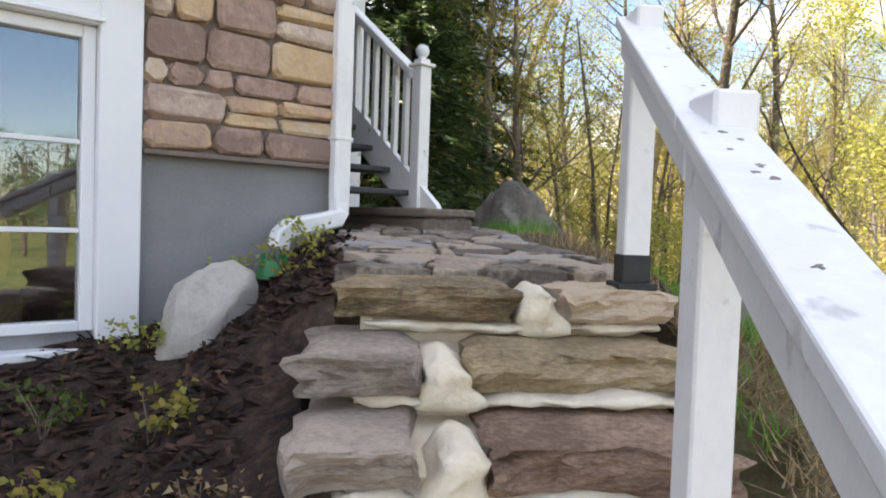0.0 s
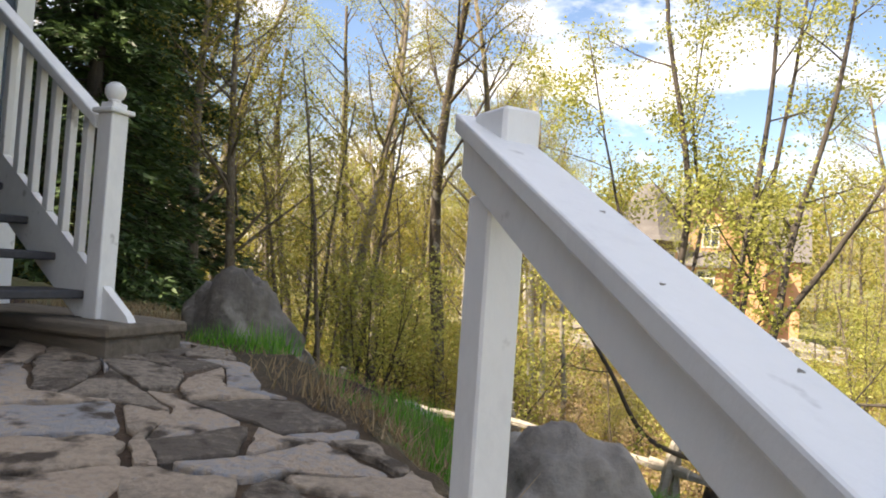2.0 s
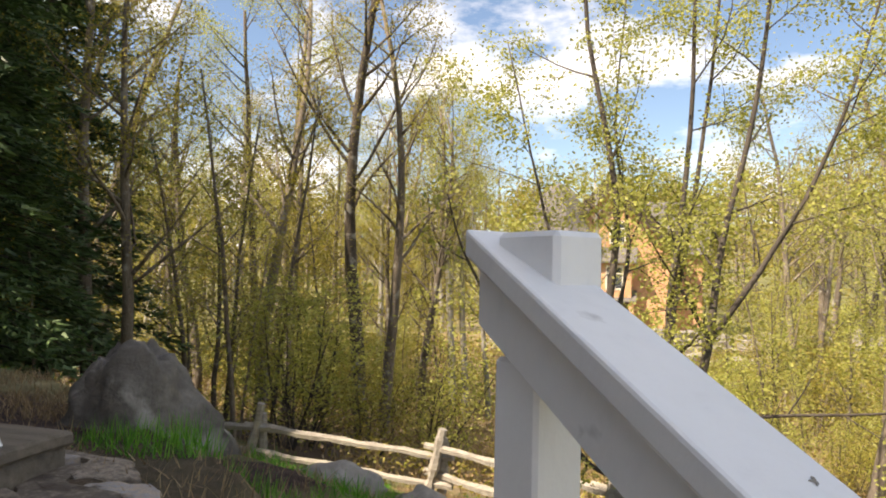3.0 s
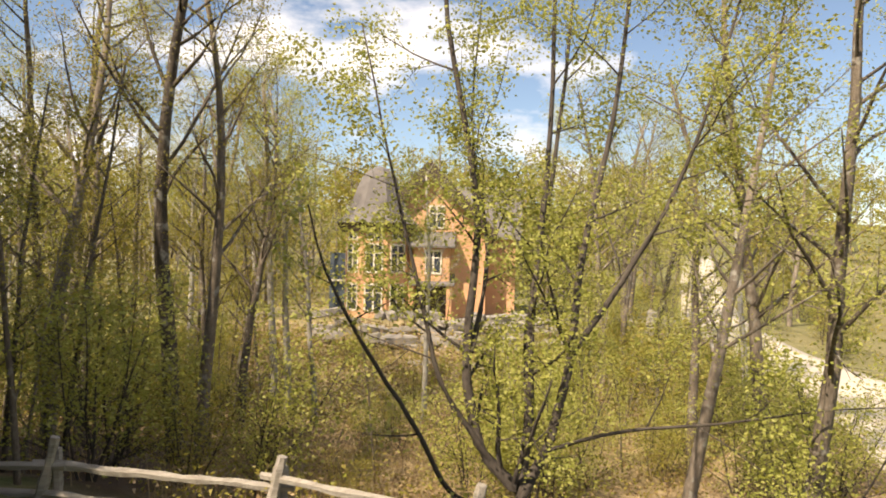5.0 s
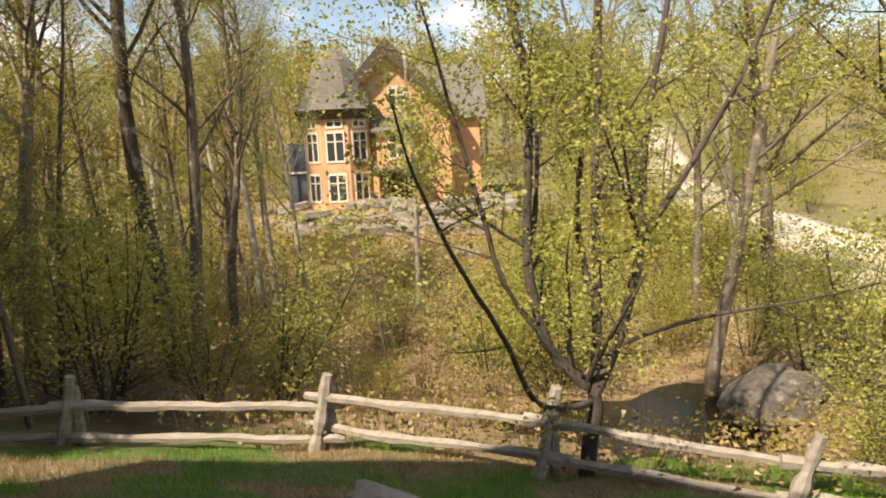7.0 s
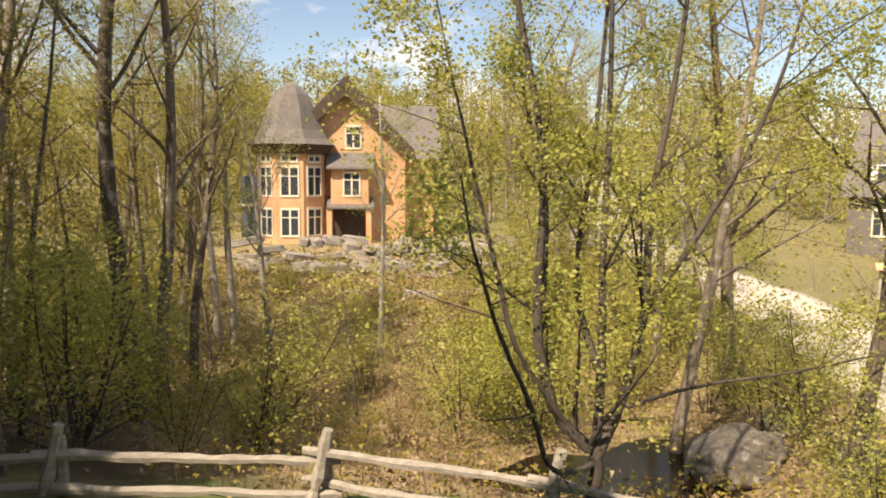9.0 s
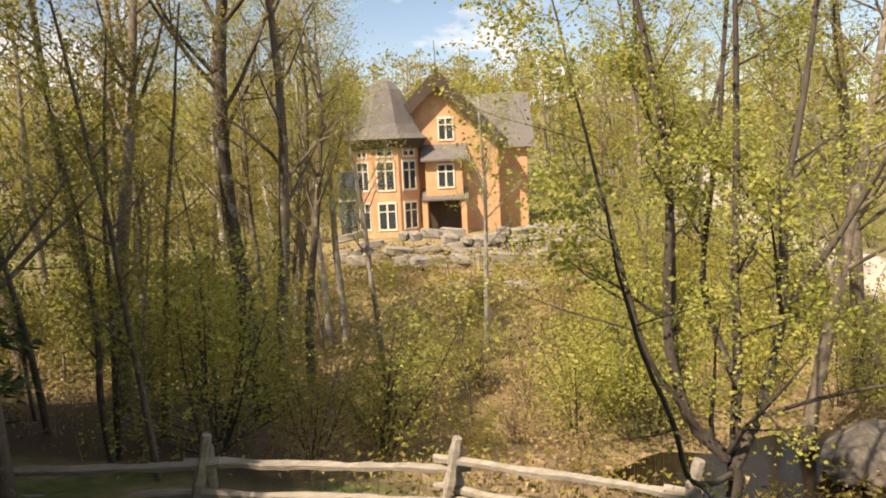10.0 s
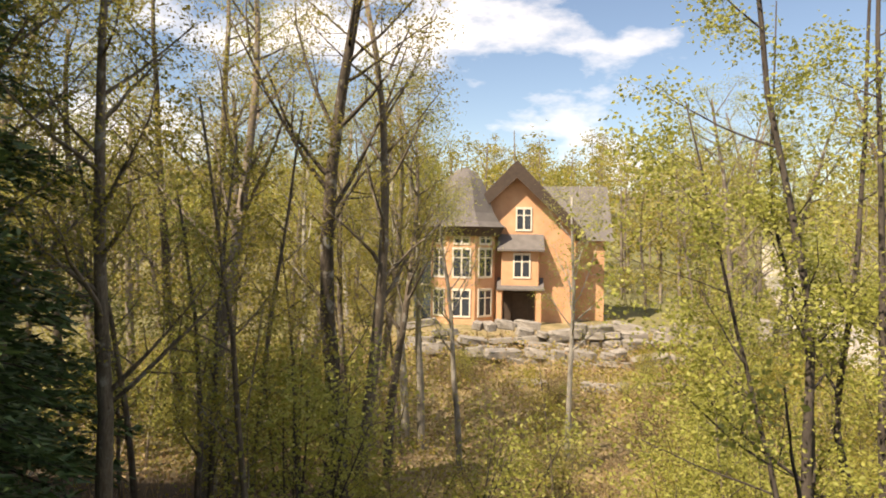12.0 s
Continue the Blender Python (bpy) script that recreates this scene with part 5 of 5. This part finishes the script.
def brick_house():
    hx, hy, hz = 6.7, 46.0, -1.7
    base = pose(hx, hy, hz, 0, 0, -14)
    hs = thing("brick_house", base, "orange brick house with a round turret and steep gable", "house")
    half, eave, ridge, deep = 3.55, 6.05, 9.65, 9.0
    bm = bmesh.new()
    prism(bm, [(-half, -0.6), (half, -0.6), (half, eave), (0.0, ridge), (-half, eave)], 0.0, deep, lambda a, b, c: (a, c, b))
    box(bm, (half, 1.6, -0.6), (half + 1.9, 8.0, 5.2))
    bmesh.ops.recalc_face_normals(bm, faces=bm.faces[:])
    part("wall", bm, M_BRICK_RENDER, hs)
    # gable roof with deep dark bargeboards
    bm = bmesh.new()
    k = (ridge - eave) / half
    out, th = 0.55, 0.22
    prism(bm, [(-half - out, eave - k * out), (0, ridge), (half + out, eave - k * out), (half + out, eave - k * out + th), (0, ridge + th * 1.45), (-half - out, eave - k * out + th)], -0.6, deep + 0.4, lambda a, b, c: (a, c, b))
    bmesh.ops.recalc_face_normals(bm, faces=bm.faces[:])
    roof = part("roof", bm, M_SHINGLE, hs)
    bm = bmesh.new()
    prism(bm, [(-half - out, eave - k * out - 0.5), (0, ridge - 0.75), (half + out, eave - k * out - 0.5), (half + out, eave - k * out + 0.18), (0, ridge + 0.30), (-half - out, eave - k * out + 0.18)], -0.68, -0.60, lambda a, b, c: (a, c, b))
    bmesh.ops.recalc_face_normals(bm, faces=bm.faces[:])
    part("bargeboard", bm, M_DARKWOOD, roof)
    bm = bmesh.new()
    prism(bm, [(1.2, 5.2), (8.4, 5.2), (4.8, 8.8)], half - 2.4, half + 2.4, lambda a, b, c: (c, a, b))
    bmesh.ops.recalc_face_normals(bm, faces=bm.faces[:])
    part("wing_roof", bm, M_SHINGLE, hs)
    # turret
    tx, ty, tr, th = -3.15, 0.1, 2.05, 5.85
    turn = Matrix.Translation((tx, ty, 0)) @ Matrix.Rotation(radians(22.5), 4, "Z")
    bm = bmesh.new()
    bmesh.ops.create_cone(bm, cap_ends=True, segments=8, radius1=tr, radius2=tr, depth=th + 0.6, matrix=turn @ Matrix.Translation((0, 0, th / 2 - 0.3)))
    part("turret", bm, M_BRICK_RENDER, hs)
    bm = bmesh.new()
    profile = ((2.72, 0.10), (2.30, 0.42), (1.95, 0.95), (1.68, 1.60), (1.42, 2.30), (1.10, 3.00), (0.62, 3.50), (0.04, 3.72))
    rings = [[bm.verts.new(turn @ Vector((r * math.cos(k * math.pi / 4), r * math.sin(k * math.pi / 4), th + z))) for k in range(8)] for r, z in profile]
    for lo, hi in zip(rings, rings[1:]):
        for k in range(8):
            bm.faces.new((lo[k], lo[(k + 1) % 8], hi[(k + 1) % 8], hi[k]))
    bm.faces.new(rings[0][::-1])
    bm.faces.new(rings[-1])
    part("turret_roof", bm, M_SHINGLE, hs)
    bm = bmesh.new()
    bmesh.ops.create_cone(bm, cap_ends=True, segments=8, radius1=tr + 0.26, radius2=tr + 0.58, depth=0.55, matrix=turn @ Matrix.Translation((0, 0, th - 0.18)))
    part("turret_eave", bm, M_DARKWOOD, hs)
    flat = tr * math.cos(math.pi / 8)
    for a in (-90, -45, 0, 45):
        m = Matrix.Translation((tx, ty, 0)) @ Matrix.Rotation(radians(a), 4, "Z")
        for z, h in ((0.75, 1.45), (3.05, 1.55)):
            far_window(hs, m @ Matrix.Translation((0, -flat - 0.002, z)), 0.92, h)
        far_window(hs, m @ Matrix.Translation((0, -flat - 0.002, 5.0)), 0.8, 0.36)
    # bay with porch, two shed roofs, upper windows
    part("bay", boxes([((-0.85, -1.0, 2.35), (1.35, -0.002, 4.65))], 0.02), M_BRICK_RENDER, hs)
    for z0, z1 in ((4.65, 5.55), (2.35, 2.95)):
        bm = bmesh.new()
        prism(bm, [(-1.4, z0), (-1.4, z0 - 0.10), (-0.002, z0 - 0.10), (-0.002, z1)], -1.1, 1.65, lambda a, b, c: (c, a, b))
        bmesh.ops.recalc_face_normals(bm, faces=bm.faces[:])
        part("shed_roof", bm, M_SHINGLE, hs)
    far_window(hs, Matrix.Translation((0.35, -1.003, 3.05)), 0.85, 1.25)
    far_window(hs, Matrix.Translation((0.45, -0.003, 5.85)), 0.8, 1.2)
    # flat dark panel on the wall paints the shade inside the porch
    part("porch_shade_panel", boxes([((-0.75, -0.06, 0.0), (1.15, -0.003, 2.2))]), M_DARKWOOD, hs)
    for x in (-0.95, 1.35):
        part("porch_post", boxes([((x - 0.16, -1.3, -0.3), (x + 0.16, -1.0, 2.24))], 0.02), M_BRICK_RENDER, hs)
    part("porch_floor", boxes([((-1.2, -1.45, -0.5), (1.6, -0.004, 0.0))], 0.02), M_ROAD, hs)
    part("front_door", boxes([((-0.2, -0.11, 0.02), (0.75, -0.062, 2.05))], 0.01), M_DARKWOOD, hs)
    # blue-grey side porch behind the turret
    part("side_porch", boxes([((-6.3, 0.8, -0.4), (-5.05, 3.6, 4.1))], 0.02), M_BLUE, hs)
    part("porch_railing", boxes([((-6.4, 0.7, 2.3), (-5.0, 0.79, 2.42))], 0.01), M_CREAM, hs)


brick_house()


# ---- second house at the lane ----
def lane_house():
    hs = thing("lane_house", pose(36.6, 30.3, -1.6, 0, 0, -62), "grey house with white dormer windows beside the lane", "house")
    part("wall", boxes([((-5, 0, -0.6), (5, 8, 3.2))], 0.02), M_SHINGLE, hs)
    bm = bmesh.new()
    prism(bm, [(-0.6, 3.1), (8.6, 3.1), (4.0, 8.2)], -5.4, 5.4, lambda a, b, c: (c, a, b))
    bmesh.ops.recalc_face_normals(bm, faces=bm.faces[:])
    part("roof", bm, M_SHINGLE, hs)
    for x in (-3.2, 0, 3.2):
        d = part("dormer", boxes([((x - 0.8, 0.3, 3.6), (x + 0.8, 2.6, 5.2))], 0.02), M_VINYL, hs)
        part("pane", boxes([((x - 0.45, 0.26, 3.9), (x + 0.45, 0.296, 4.9))]), M_DARKGLASS, d)
        bm = bmesh.new()
        prism(bm, [(x - 1.0, 5.2), (x + 1.0, 5.2), (x, 6.0)], 0.1, 3.2, lambda a, b, c: (a, c, b))
        bmesh.ops.recalc_face_normals(bm, faces=bm.faces[:])
        part("dormer_roof", bm, M_SHINGLE, d)
    for x in (-3.2, -1.0, 1.2, 3.4):
        far_window(hs, Matrix.Translation((x, -0.003, 0.9)), 0.9, 1.4)


lane_house()


def notice_board(x, y):
    ob = thing("notice_board", pose(x, y, ground_z(x, y), 0, 0, -40), "small blue notice board with an orange roof on two posts", "sign")
    for u, mat in ((-0.34, M_RAIL), (0.34, M_DARKWOOD)):
        part("post", boxes([((u - 0.05, -0.05, -0.2), (u + 0.05, 0.05, 1.62))], 0.008), mat, ob)
    part("panel", boxes([((-0.29, -0.02, 1.36), (0.29, 0.02, 1.54))], 0.006), M_SIGN_BLUE, ob, "pale blue painted panel")
    bm = bmesh.new()
    prism(bm, [(-0.28, 1.622), (0.28, 1.622), (0.0, 1.80)], -0.52, 0.62, lambda a, b, c: (c, a, b))
    bmesh.ops.recalc_face_normals(bm, faces=bm.faces[:])
    part("roof", bm, M_BRICK_RENDER, ob, "orange pitched roof")


notice_board(16.6, 18.4)


# ---- stones, water, litter ----
def rubble_walls():
    """Dry-laid retaining walls below the brick house, stone by stone."""
    g = random.Random(12)
    shapes = []
    for k in range(5):
        bm = bmesh.new()
        bmesh.ops.create_cube(bm, size=1.0)
        bmesh.ops.bevel(bm, geom=bm.edges[:], offset=0.14, segments=1, affect="EDGES", profile=0.5)
        for v in bm.verts:
            v.co += Vector((g.uniform(-0.08, 0.08), g.uniform(-0.08, 0.08), g.uniform(-0.08, 0.08)))
        me = bpy.data.meshes.new("wall_stone")
        bm.to_mesh(me)
        bm.free()
        me.materials.append(M_ROCK)
        shapes.append(me)
    for (x0, y0), (x1, y1), courses in (((-0.8, 37.4), (16.5, 34.8), 4), ((3.0, 31.2), (12.5, 29.6), 1), ((-0.5, 35.4), (14.5, 32.6), 2)):
        wl = thing("garden_wall", Matrix.Identity(4), "low dry-laid field stone retaining wall", "wall")
        a, b = Vector((x0, y0, 0)), Vector((x1, y1, 0))
        length = (b - a).length
        d = (b - a).normalized()
        for c in range(courses):
            s = g.uniform(0, 0.4)
            while s < length:
                w = g.uniform(0.4, 1.7)
                p = a + d * (s + w / 2)
                if g.random() < 0.16:
                    s += w
                    continue
                ob = new("stone", shapes[g.randrange(5)])
                ob.parent = wl
                ob.matrix_local = pose(p.x, p.y + 0.35 * c + g.uniform(-0.35, 0.35), ground_z(p.x, p.y) + 0.08 + 0.32 * c, g.uniform(-14, 14), g.uniform(-12, 12), math.degrees(math.atan2(d.y, d.x)) + g.uniform(-25, 25)) @ Matrix.Diagonal((w, 0.6, g.uniform(0.28, 0.55), 1))
                s += w * g.uniform(0.98, 1.15)


rubble_walls()

bm = bmesh.new()
ring = []
for k in range(40):
    a = 2 * math.pi * k / 40
    r = 1 + 0.2 * math.sin(3 * a) + 0.1 * math.sin(7 * a + 1)
    ring.append(bm.verts.new((3.7 + 2.3 * r * math.cos(a), 13.0 + 1.75 * r * math.sin(a), -2.22)))
bm.faces.new(ring)
r = bmesh.ops.extrude_face_region(bm, geom=bm.faces[:])
bmesh.ops.translate(bm, vec=(0, 0, -0.6), verts=[g for g in r["geom"] if isinstance(g, bmesh.types.BMVert)])
bmesh.ops.recalc_face_normals(bm, faces=bm.faces[:])
tagged(part("pond_water", bm, M_WATER), "still brown water of a small pond", "water", kind="structure")
boulder("boulder", (5.8, 12.95, -2.0), (1.05, 0.75, 0.46), 3.9, M_ROCK_DARK, "large flat boulder beside the pond", 0.2, 10)
boulder("boulder", (7.0, 11.4, -1.85), (0.8, 0.6, 0.4), 14.2, M_ROCK_DARK, "grey boulder beside the pond", 0.2, 70)
boulder("boulder", (7.5, 13.6, -1.9), (0.6, 0.5, 0.35), 17.3, M_ROCK, "grey boulder at the water's edge", 0.25, 20)


def ground_litter():
    """Fallen leaves, dry stalks and low green sprouts on the woodland floor."""
    g = random.Random(17)
    dry, green = ([], []), ([], [])
    for _ in range(46000):
        x, y = g.uniform(-13, 17), 8.5 + 30 * g.random() ** 1.25
        w = (x + 1.09) * 0.55 + (y - 3.26) * 0.83
        if w < 6.4 or road_near(x, y)[0] < 1.9 or math.hypot((x - 3.7) / 2.3, (y - 13.0) / 1.7) < 1.05:
            continue
        c = Vector((x, y, ground_z(x, y)))
        if x < -3.4 and y < 21 and g.random() < 0.8:
            continue
        far = 1 + 0.05 * max(0, y - 14)
        if g.random() < 0.62 + 0.35 * wobble((x, y, 0), 0.4):
            h = g.uniform(0.02, 0.5) * (0.6 + 0.8 * abs(wobble((x, y, 0), 0.8, 4)))
            if g.random() < 0.35:
                tip = c + Vector((g.gauss(0, 0.12), g.gauss(0, 0.12), g.uniform(0.25, 0.9)))
                side = Vector((0.006 * far, 0.004, 0))
                i = len(dry[0])
                dry[0].extend([c - side, c + side, tip])
                dry[1].append((i, i + 1, i + 2))
            leaf_cards(dry[0], dry[1], c + Vector((0, 0, h)), 0.16, 2, 0.075 * far, g)
        else:
            leaf_cards(green[0], green[1], c + Vector((0, 0, g.uniform(0.03, 0.5))), 0.16, 3, 0.07 * far, g)
    ob = thing("woodland_litter", Matrix.Identity(4), "dry leaves, stalks and low sprouts on the woodland floor", "litter", kind="stuff")
    raw("dry_leaves", *dry, M_DRY, ob)
    raw("sprouts", *green, M_LEAF_OLIVE, ob)


ground_litter()


# clumps of taller grass: centre and half widths
TUFTS = ((-1.35, 4.85, 0.42, 0.36), (-1.05, 4.55, 0.25, 0.22), (-2.25, 4.72, 0.50, 0.20), (-0.55, 3.25, 0.22, 0.30))


def grass():
    """Grass blades on the bank below the landing and beside the steps."""
    g = random.Random(23)
    blades, straw = ([], []), ([], [])
    for _ in range(210000):
        x, y = g.uniform(-5.5, 3.5), 1.6 + 10.0 * g.random() ** 1.7
        r, f = to_s(x, y)
        w = (x + 1.09) * 0.55 + (y - 3.26) * 0.83
        bank = 0.06 < w < 7.4
        beside = r > 1.18 and 2.2 < f < 3.4
        if not (bank or beside):
            continue
        near = min(math.hypot((x - cx) / sx, (y - cy) / sy) for cx, cy, sx, sy in TUFTS)
        if w < 1.1 and near > 1 and wobble((x, y, 0), 1.6, 5) < 0.12 and g.random() < 0.85:
            continue
        u, v = to_h(x, y)
        if u < 0.0 and v < 1.2:
            continue
        c = Vector((x, y, ground_z(x, y) - 0.01))
        thin = near < 1 or wobble((x, y, 0), 0.9, 5) > -0.05 + (0.25 if w < 1.1 else 0)
        tall = g.uniform(0.03, 0.085) * (1.7 if wobble((x, y, 0), 1.3, 8) > 0.22 else 1)
        if near < 1:
            tall *= 2.6 - 1.2 * near
        a = g.uniform(0, 6.283)
        side = Vector((math.cos(a), math.sin(a), 0)) * 0.0032
        tip = c + Vector((g.gauss(0, 0.035), g.gauss(0, 0.035), tall))
        to = blades if thin else straw
        i = len(to[0])
        to[0].extend([c - side, c + side, tip])
        to[1].append((i, i + 1, i + 2))
    for _ in range(30000):
        r, f = g.uniform(1.02, 3.4), g.uniform(-0.6, 3.0)
        p = S_RIGHT * r + S_AHEAD * f
        c = Vector((p.x, p.y, ground_z(p.x, p.y) - 0.01))
        lush = wobble((p.x, p.y, 0), 1.5, 6)
        a = g.uniform(0, 6.283)
        side = Vector((math.cos(a), math.sin(a), 0)) * 0.0034
        flat = 0.035 if lush > 0.25 else 0.08
        tip = c + Vector((g.gauss(0, flat), g.gauss(0, flat), g.uniform(0.02, 0.10)))
        to = blades if lush > 0.25 and g.random() < 0.8 else straw
        i = len(to[0])
        to[0].extend([c - side, c + side, tip])
        to[1].append((i, i + 1, i + 2))
    ob = thing("grass", Matrix.Identity(4), "patchy spring grass on the bank beside the landing", "grass", kind="stuff")
    raw("green_blades", *blades, M_GRASS, ob)
    raw("straw_blades", *straw, M_DRY, ob)


grass()


def mulch():
    """Bark chips in the bed under the window."""
    g = random.Random(29)
    verts, faces = [], []
    for _ in range(5200):
        u, v = g.uniform(-0.05, 2.2), g.uniform(-2.6, 0.15)
        w = H_CORNER + H_OUT * u + H_BACK * v
        r, f = to_s(w.x, w.y)
        if r > (-0.26 if f < 2.9 else -0.08) or u < -0.02:
            continue
        c = Vector((w.x, w.y, ground_z(w.x, w.y) + 0.008))
        a = Vector((g.gauss(0, 1), g.gauss(0, 1), g.gauss(0, 0.35))).normalized()
        b = a.cross(Vector((g.gauss(0, 0.3), g.gauss(0, 0.3), 1))).normalized()
        n = a.cross(b) * 0.006
        l, h = g.uniform(0.015, 0.05), g.uniform(0.006, 0.014)
        i = len(verts)
        verts += [c - a * l - b * h, c + a * l - b * h, c + a * l + b * h, c - a * l + b * h, c + n]
        faces += [(i, i + 1, i + 4), (i + 1, i + 2, i + 4), (i + 2, i + 3, i + 4), (i + 3, i, i + 4)]
    ob = thing("bark_mulch", Matrix.Identity(4), "dark bark mulch in the bed under the window", "mulch", kind="stuff")
    raw("chips", verts, faces, M_MULCH, ob)


M_MULCH = material("bark_chips", [(0.010, 0.0045, 0.003), (0.036, 0.016, 0.010), (0.10, 0.048, 0.028)], scale=30, rough=0.85, bump=0.3, island=0.8, soft_ramp=(0.1, 0.9))
mulch()


def bed_plants():
    g = random.Random(31)
    for u, v, s, mat, label in ((0.30, -1.12, 0.9, M_LEAF, "small leafy sprout against the window trim"), (0.20, -0.62, 1.0, M_LEAF, "leafy sprout beside the downspout"), (0.32, -0.30, 0.9, M_LEAF, "low yellow-green plant at the house corner"),
                                (0.52, -0.55, 1.0, M_LEAF_OLIVE, "yellow-green seedling in the mulch"), (1.15, -1.35, 0.8, M_LEAF_OLIVE, "small russet seedling in the mulch"), (0.75, -1.55, 0.9, M_LEAF_GREEN, "small green plant in the mulch bed"),
                                (1.3, -1.75, 0.9, M_LEAF_OLIVE, "low olive plant in the mulch bed"), (0.9, -1.9, 1.1, M_LEAF_GREEN, "leafy green plant in the mulch bed")):
        w = H_CORNER + H_OUT * u + H_BACK * v
        ob = thing("bed_plant", pose(w.x, w.y, ground_z(w.x, w.y)), label, "plant")
        wood, leaves = ([], []), ([], [])
        for k in range(6):
            a = g.uniform(0, 6.283)
            p = [Vector((0, 0, -0.02)), Vector((0.03 * math.cos(a), 0.03 * math.sin(a), 0.08 * s)), Vector((0.10 * math.cos(a), 0.10 * math.sin(a), g.uniform(0.1, 0.2) * s))]
            tube(wood[0], wood[1], p, [0.004, 0.003, 0.002], 3)
            leaf_cards(leaves[0], leaves[1], p[2], 0.03, 13, 0.034, g, 0.0, False)
            leaf_cards(leaves[0], leaves[1], p[1], 0.025, 4, 0.03, g, 0.0, False)
        raw("stem", *wood, M_BARK, ob)
        raw("foliage", *leaves, mat, ob)


bed_plants()


def creeping_plants():
    g = random.Random(41)
    for r, f, s, mat, label in ((-0.42, 1.45, 1.0, M_DRY, "rust-brown creeping plant beside the steps"), (-0.55, 1.85, 0.9, M_LEAF_OLIVE, "olive creeping moss plant in the mulch"), (-0.36, 1.05, 1.0, M_LEAF_OLIVE, "olive ground cover beside the steps"),
                                (-0.75, 1.35, 0.9, M_DRY, "russet low ground cover in the bed"), (-0.30, 1.95, 0.7, M_DRY, "small rust-brown tuft beside the steps")):
        w = S_RIGHT * r + S_AHEAD * f
        ob = thing("ground_cover_plant", pose(w.x, w.y, ground_z(w.x, w.y)), label, "plant")
        wood, leaves = ([], []), ([], [])
        for k in range(26):
            a, d = g.uniform(0, 6.283), 0.24 * s * g.random() ** 0.6
            q = Vector((d * math.cos(a), d * math.sin(a), 0))
            q.z = ground_z(w.x + q.x, w.y + q.y) - ground_z(w.x, w.y) + g.uniform(0.02, 0.07)
            tube(wood[0], wood[1], [Vector((q.x * 0.5, q.y * 0.5, q.z - 0.07)), q], [0.003, 0.002], 3)
            leaf_cards(leaves[0], leaves[1], q, 0.03, 9, 0.026, g)
        raw("stem", *wood, M_BARK, ob)
        raw("foliage", *leaves, mat, ob)


creeping_plants()


# ---- ledge stones of the house wall, laid last ----
def ledge_stones():
    g = random.Random(7)
    z = SILL_Z + 0.008
    made = 0
    while z < 3.35:
        h = g.choice((0.085, 0.11, 0.135, 0.16, 0.19))
        v = -0.012
        while v > WIN_V1 + 0.20:
            w = g.uniform(0.15, 0.42)
            end = max(v - w, WIN_V1 + 0.186)
            if end - (WIN_V1 + 0.186) < 0.09:
                end = WIN_V1 + 0.186
            rows = [(z, z + h)]
            if h > 0.14 and g.random() < 0.4:
                cut = z + h * g.uniform(0.4, 0.6)
                rows = [(z, cut), (cut, z + h)]
            for za, zb in rows:
                jit = 0.012
                bm = bmesh.new()
                a0, a1, b0, b1 = v - 0.006, end + 0.006, za + 0.005, zb - 0.005
                def rim(inset, out):
                    cut = min(0.030, (b1 - b0) * 0.27)
                    loop = [(a1 + cut, b0), (a0 - cut, b0), (a0, b0 + cut), (a0, b1 - cut), (a0 - cut, b1), (a1 + cut, b1), (a1, b1 - cut), (a1, b0 + cut)]
                    cv, cz = (a0 + a1) / 2, (b0 + b1) / 2
                    return [bm.verts.new((out + g.uniform(-1, 1) * (0.004 if out > 0.01 else 0), p + (cv - p) * inset / abs(a0 - a1) * 2 + g.uniform(-jit, jit), q + (cz - q) * inset / abs(b1 - b0) * 2 + g.uniform(-jit, jit) * 0.7)) for p, q in loop]
                proud = g.uniform(0.024, 0.055)
                r0, r1, r2 = rim(0.0, -0.003), rim(0.003, proud * 0.6), rim(0.014, proud)
                for p, q in ((r0, r1), (r1, r2)):
                    for k in range(8):
                        bm.faces.new((p[k], p[(k + 1) % 8], q[(k + 1) % 8], q[k]))
                bm.faces.new(r2)
                bmesh.ops.recalc_face_normals(bm, faces=bm.faces[:])
                part("ledge_stone", bm, M_STONE, WALL_STONE)
                made += 1
            v = end
        z += h


ledge_stones()
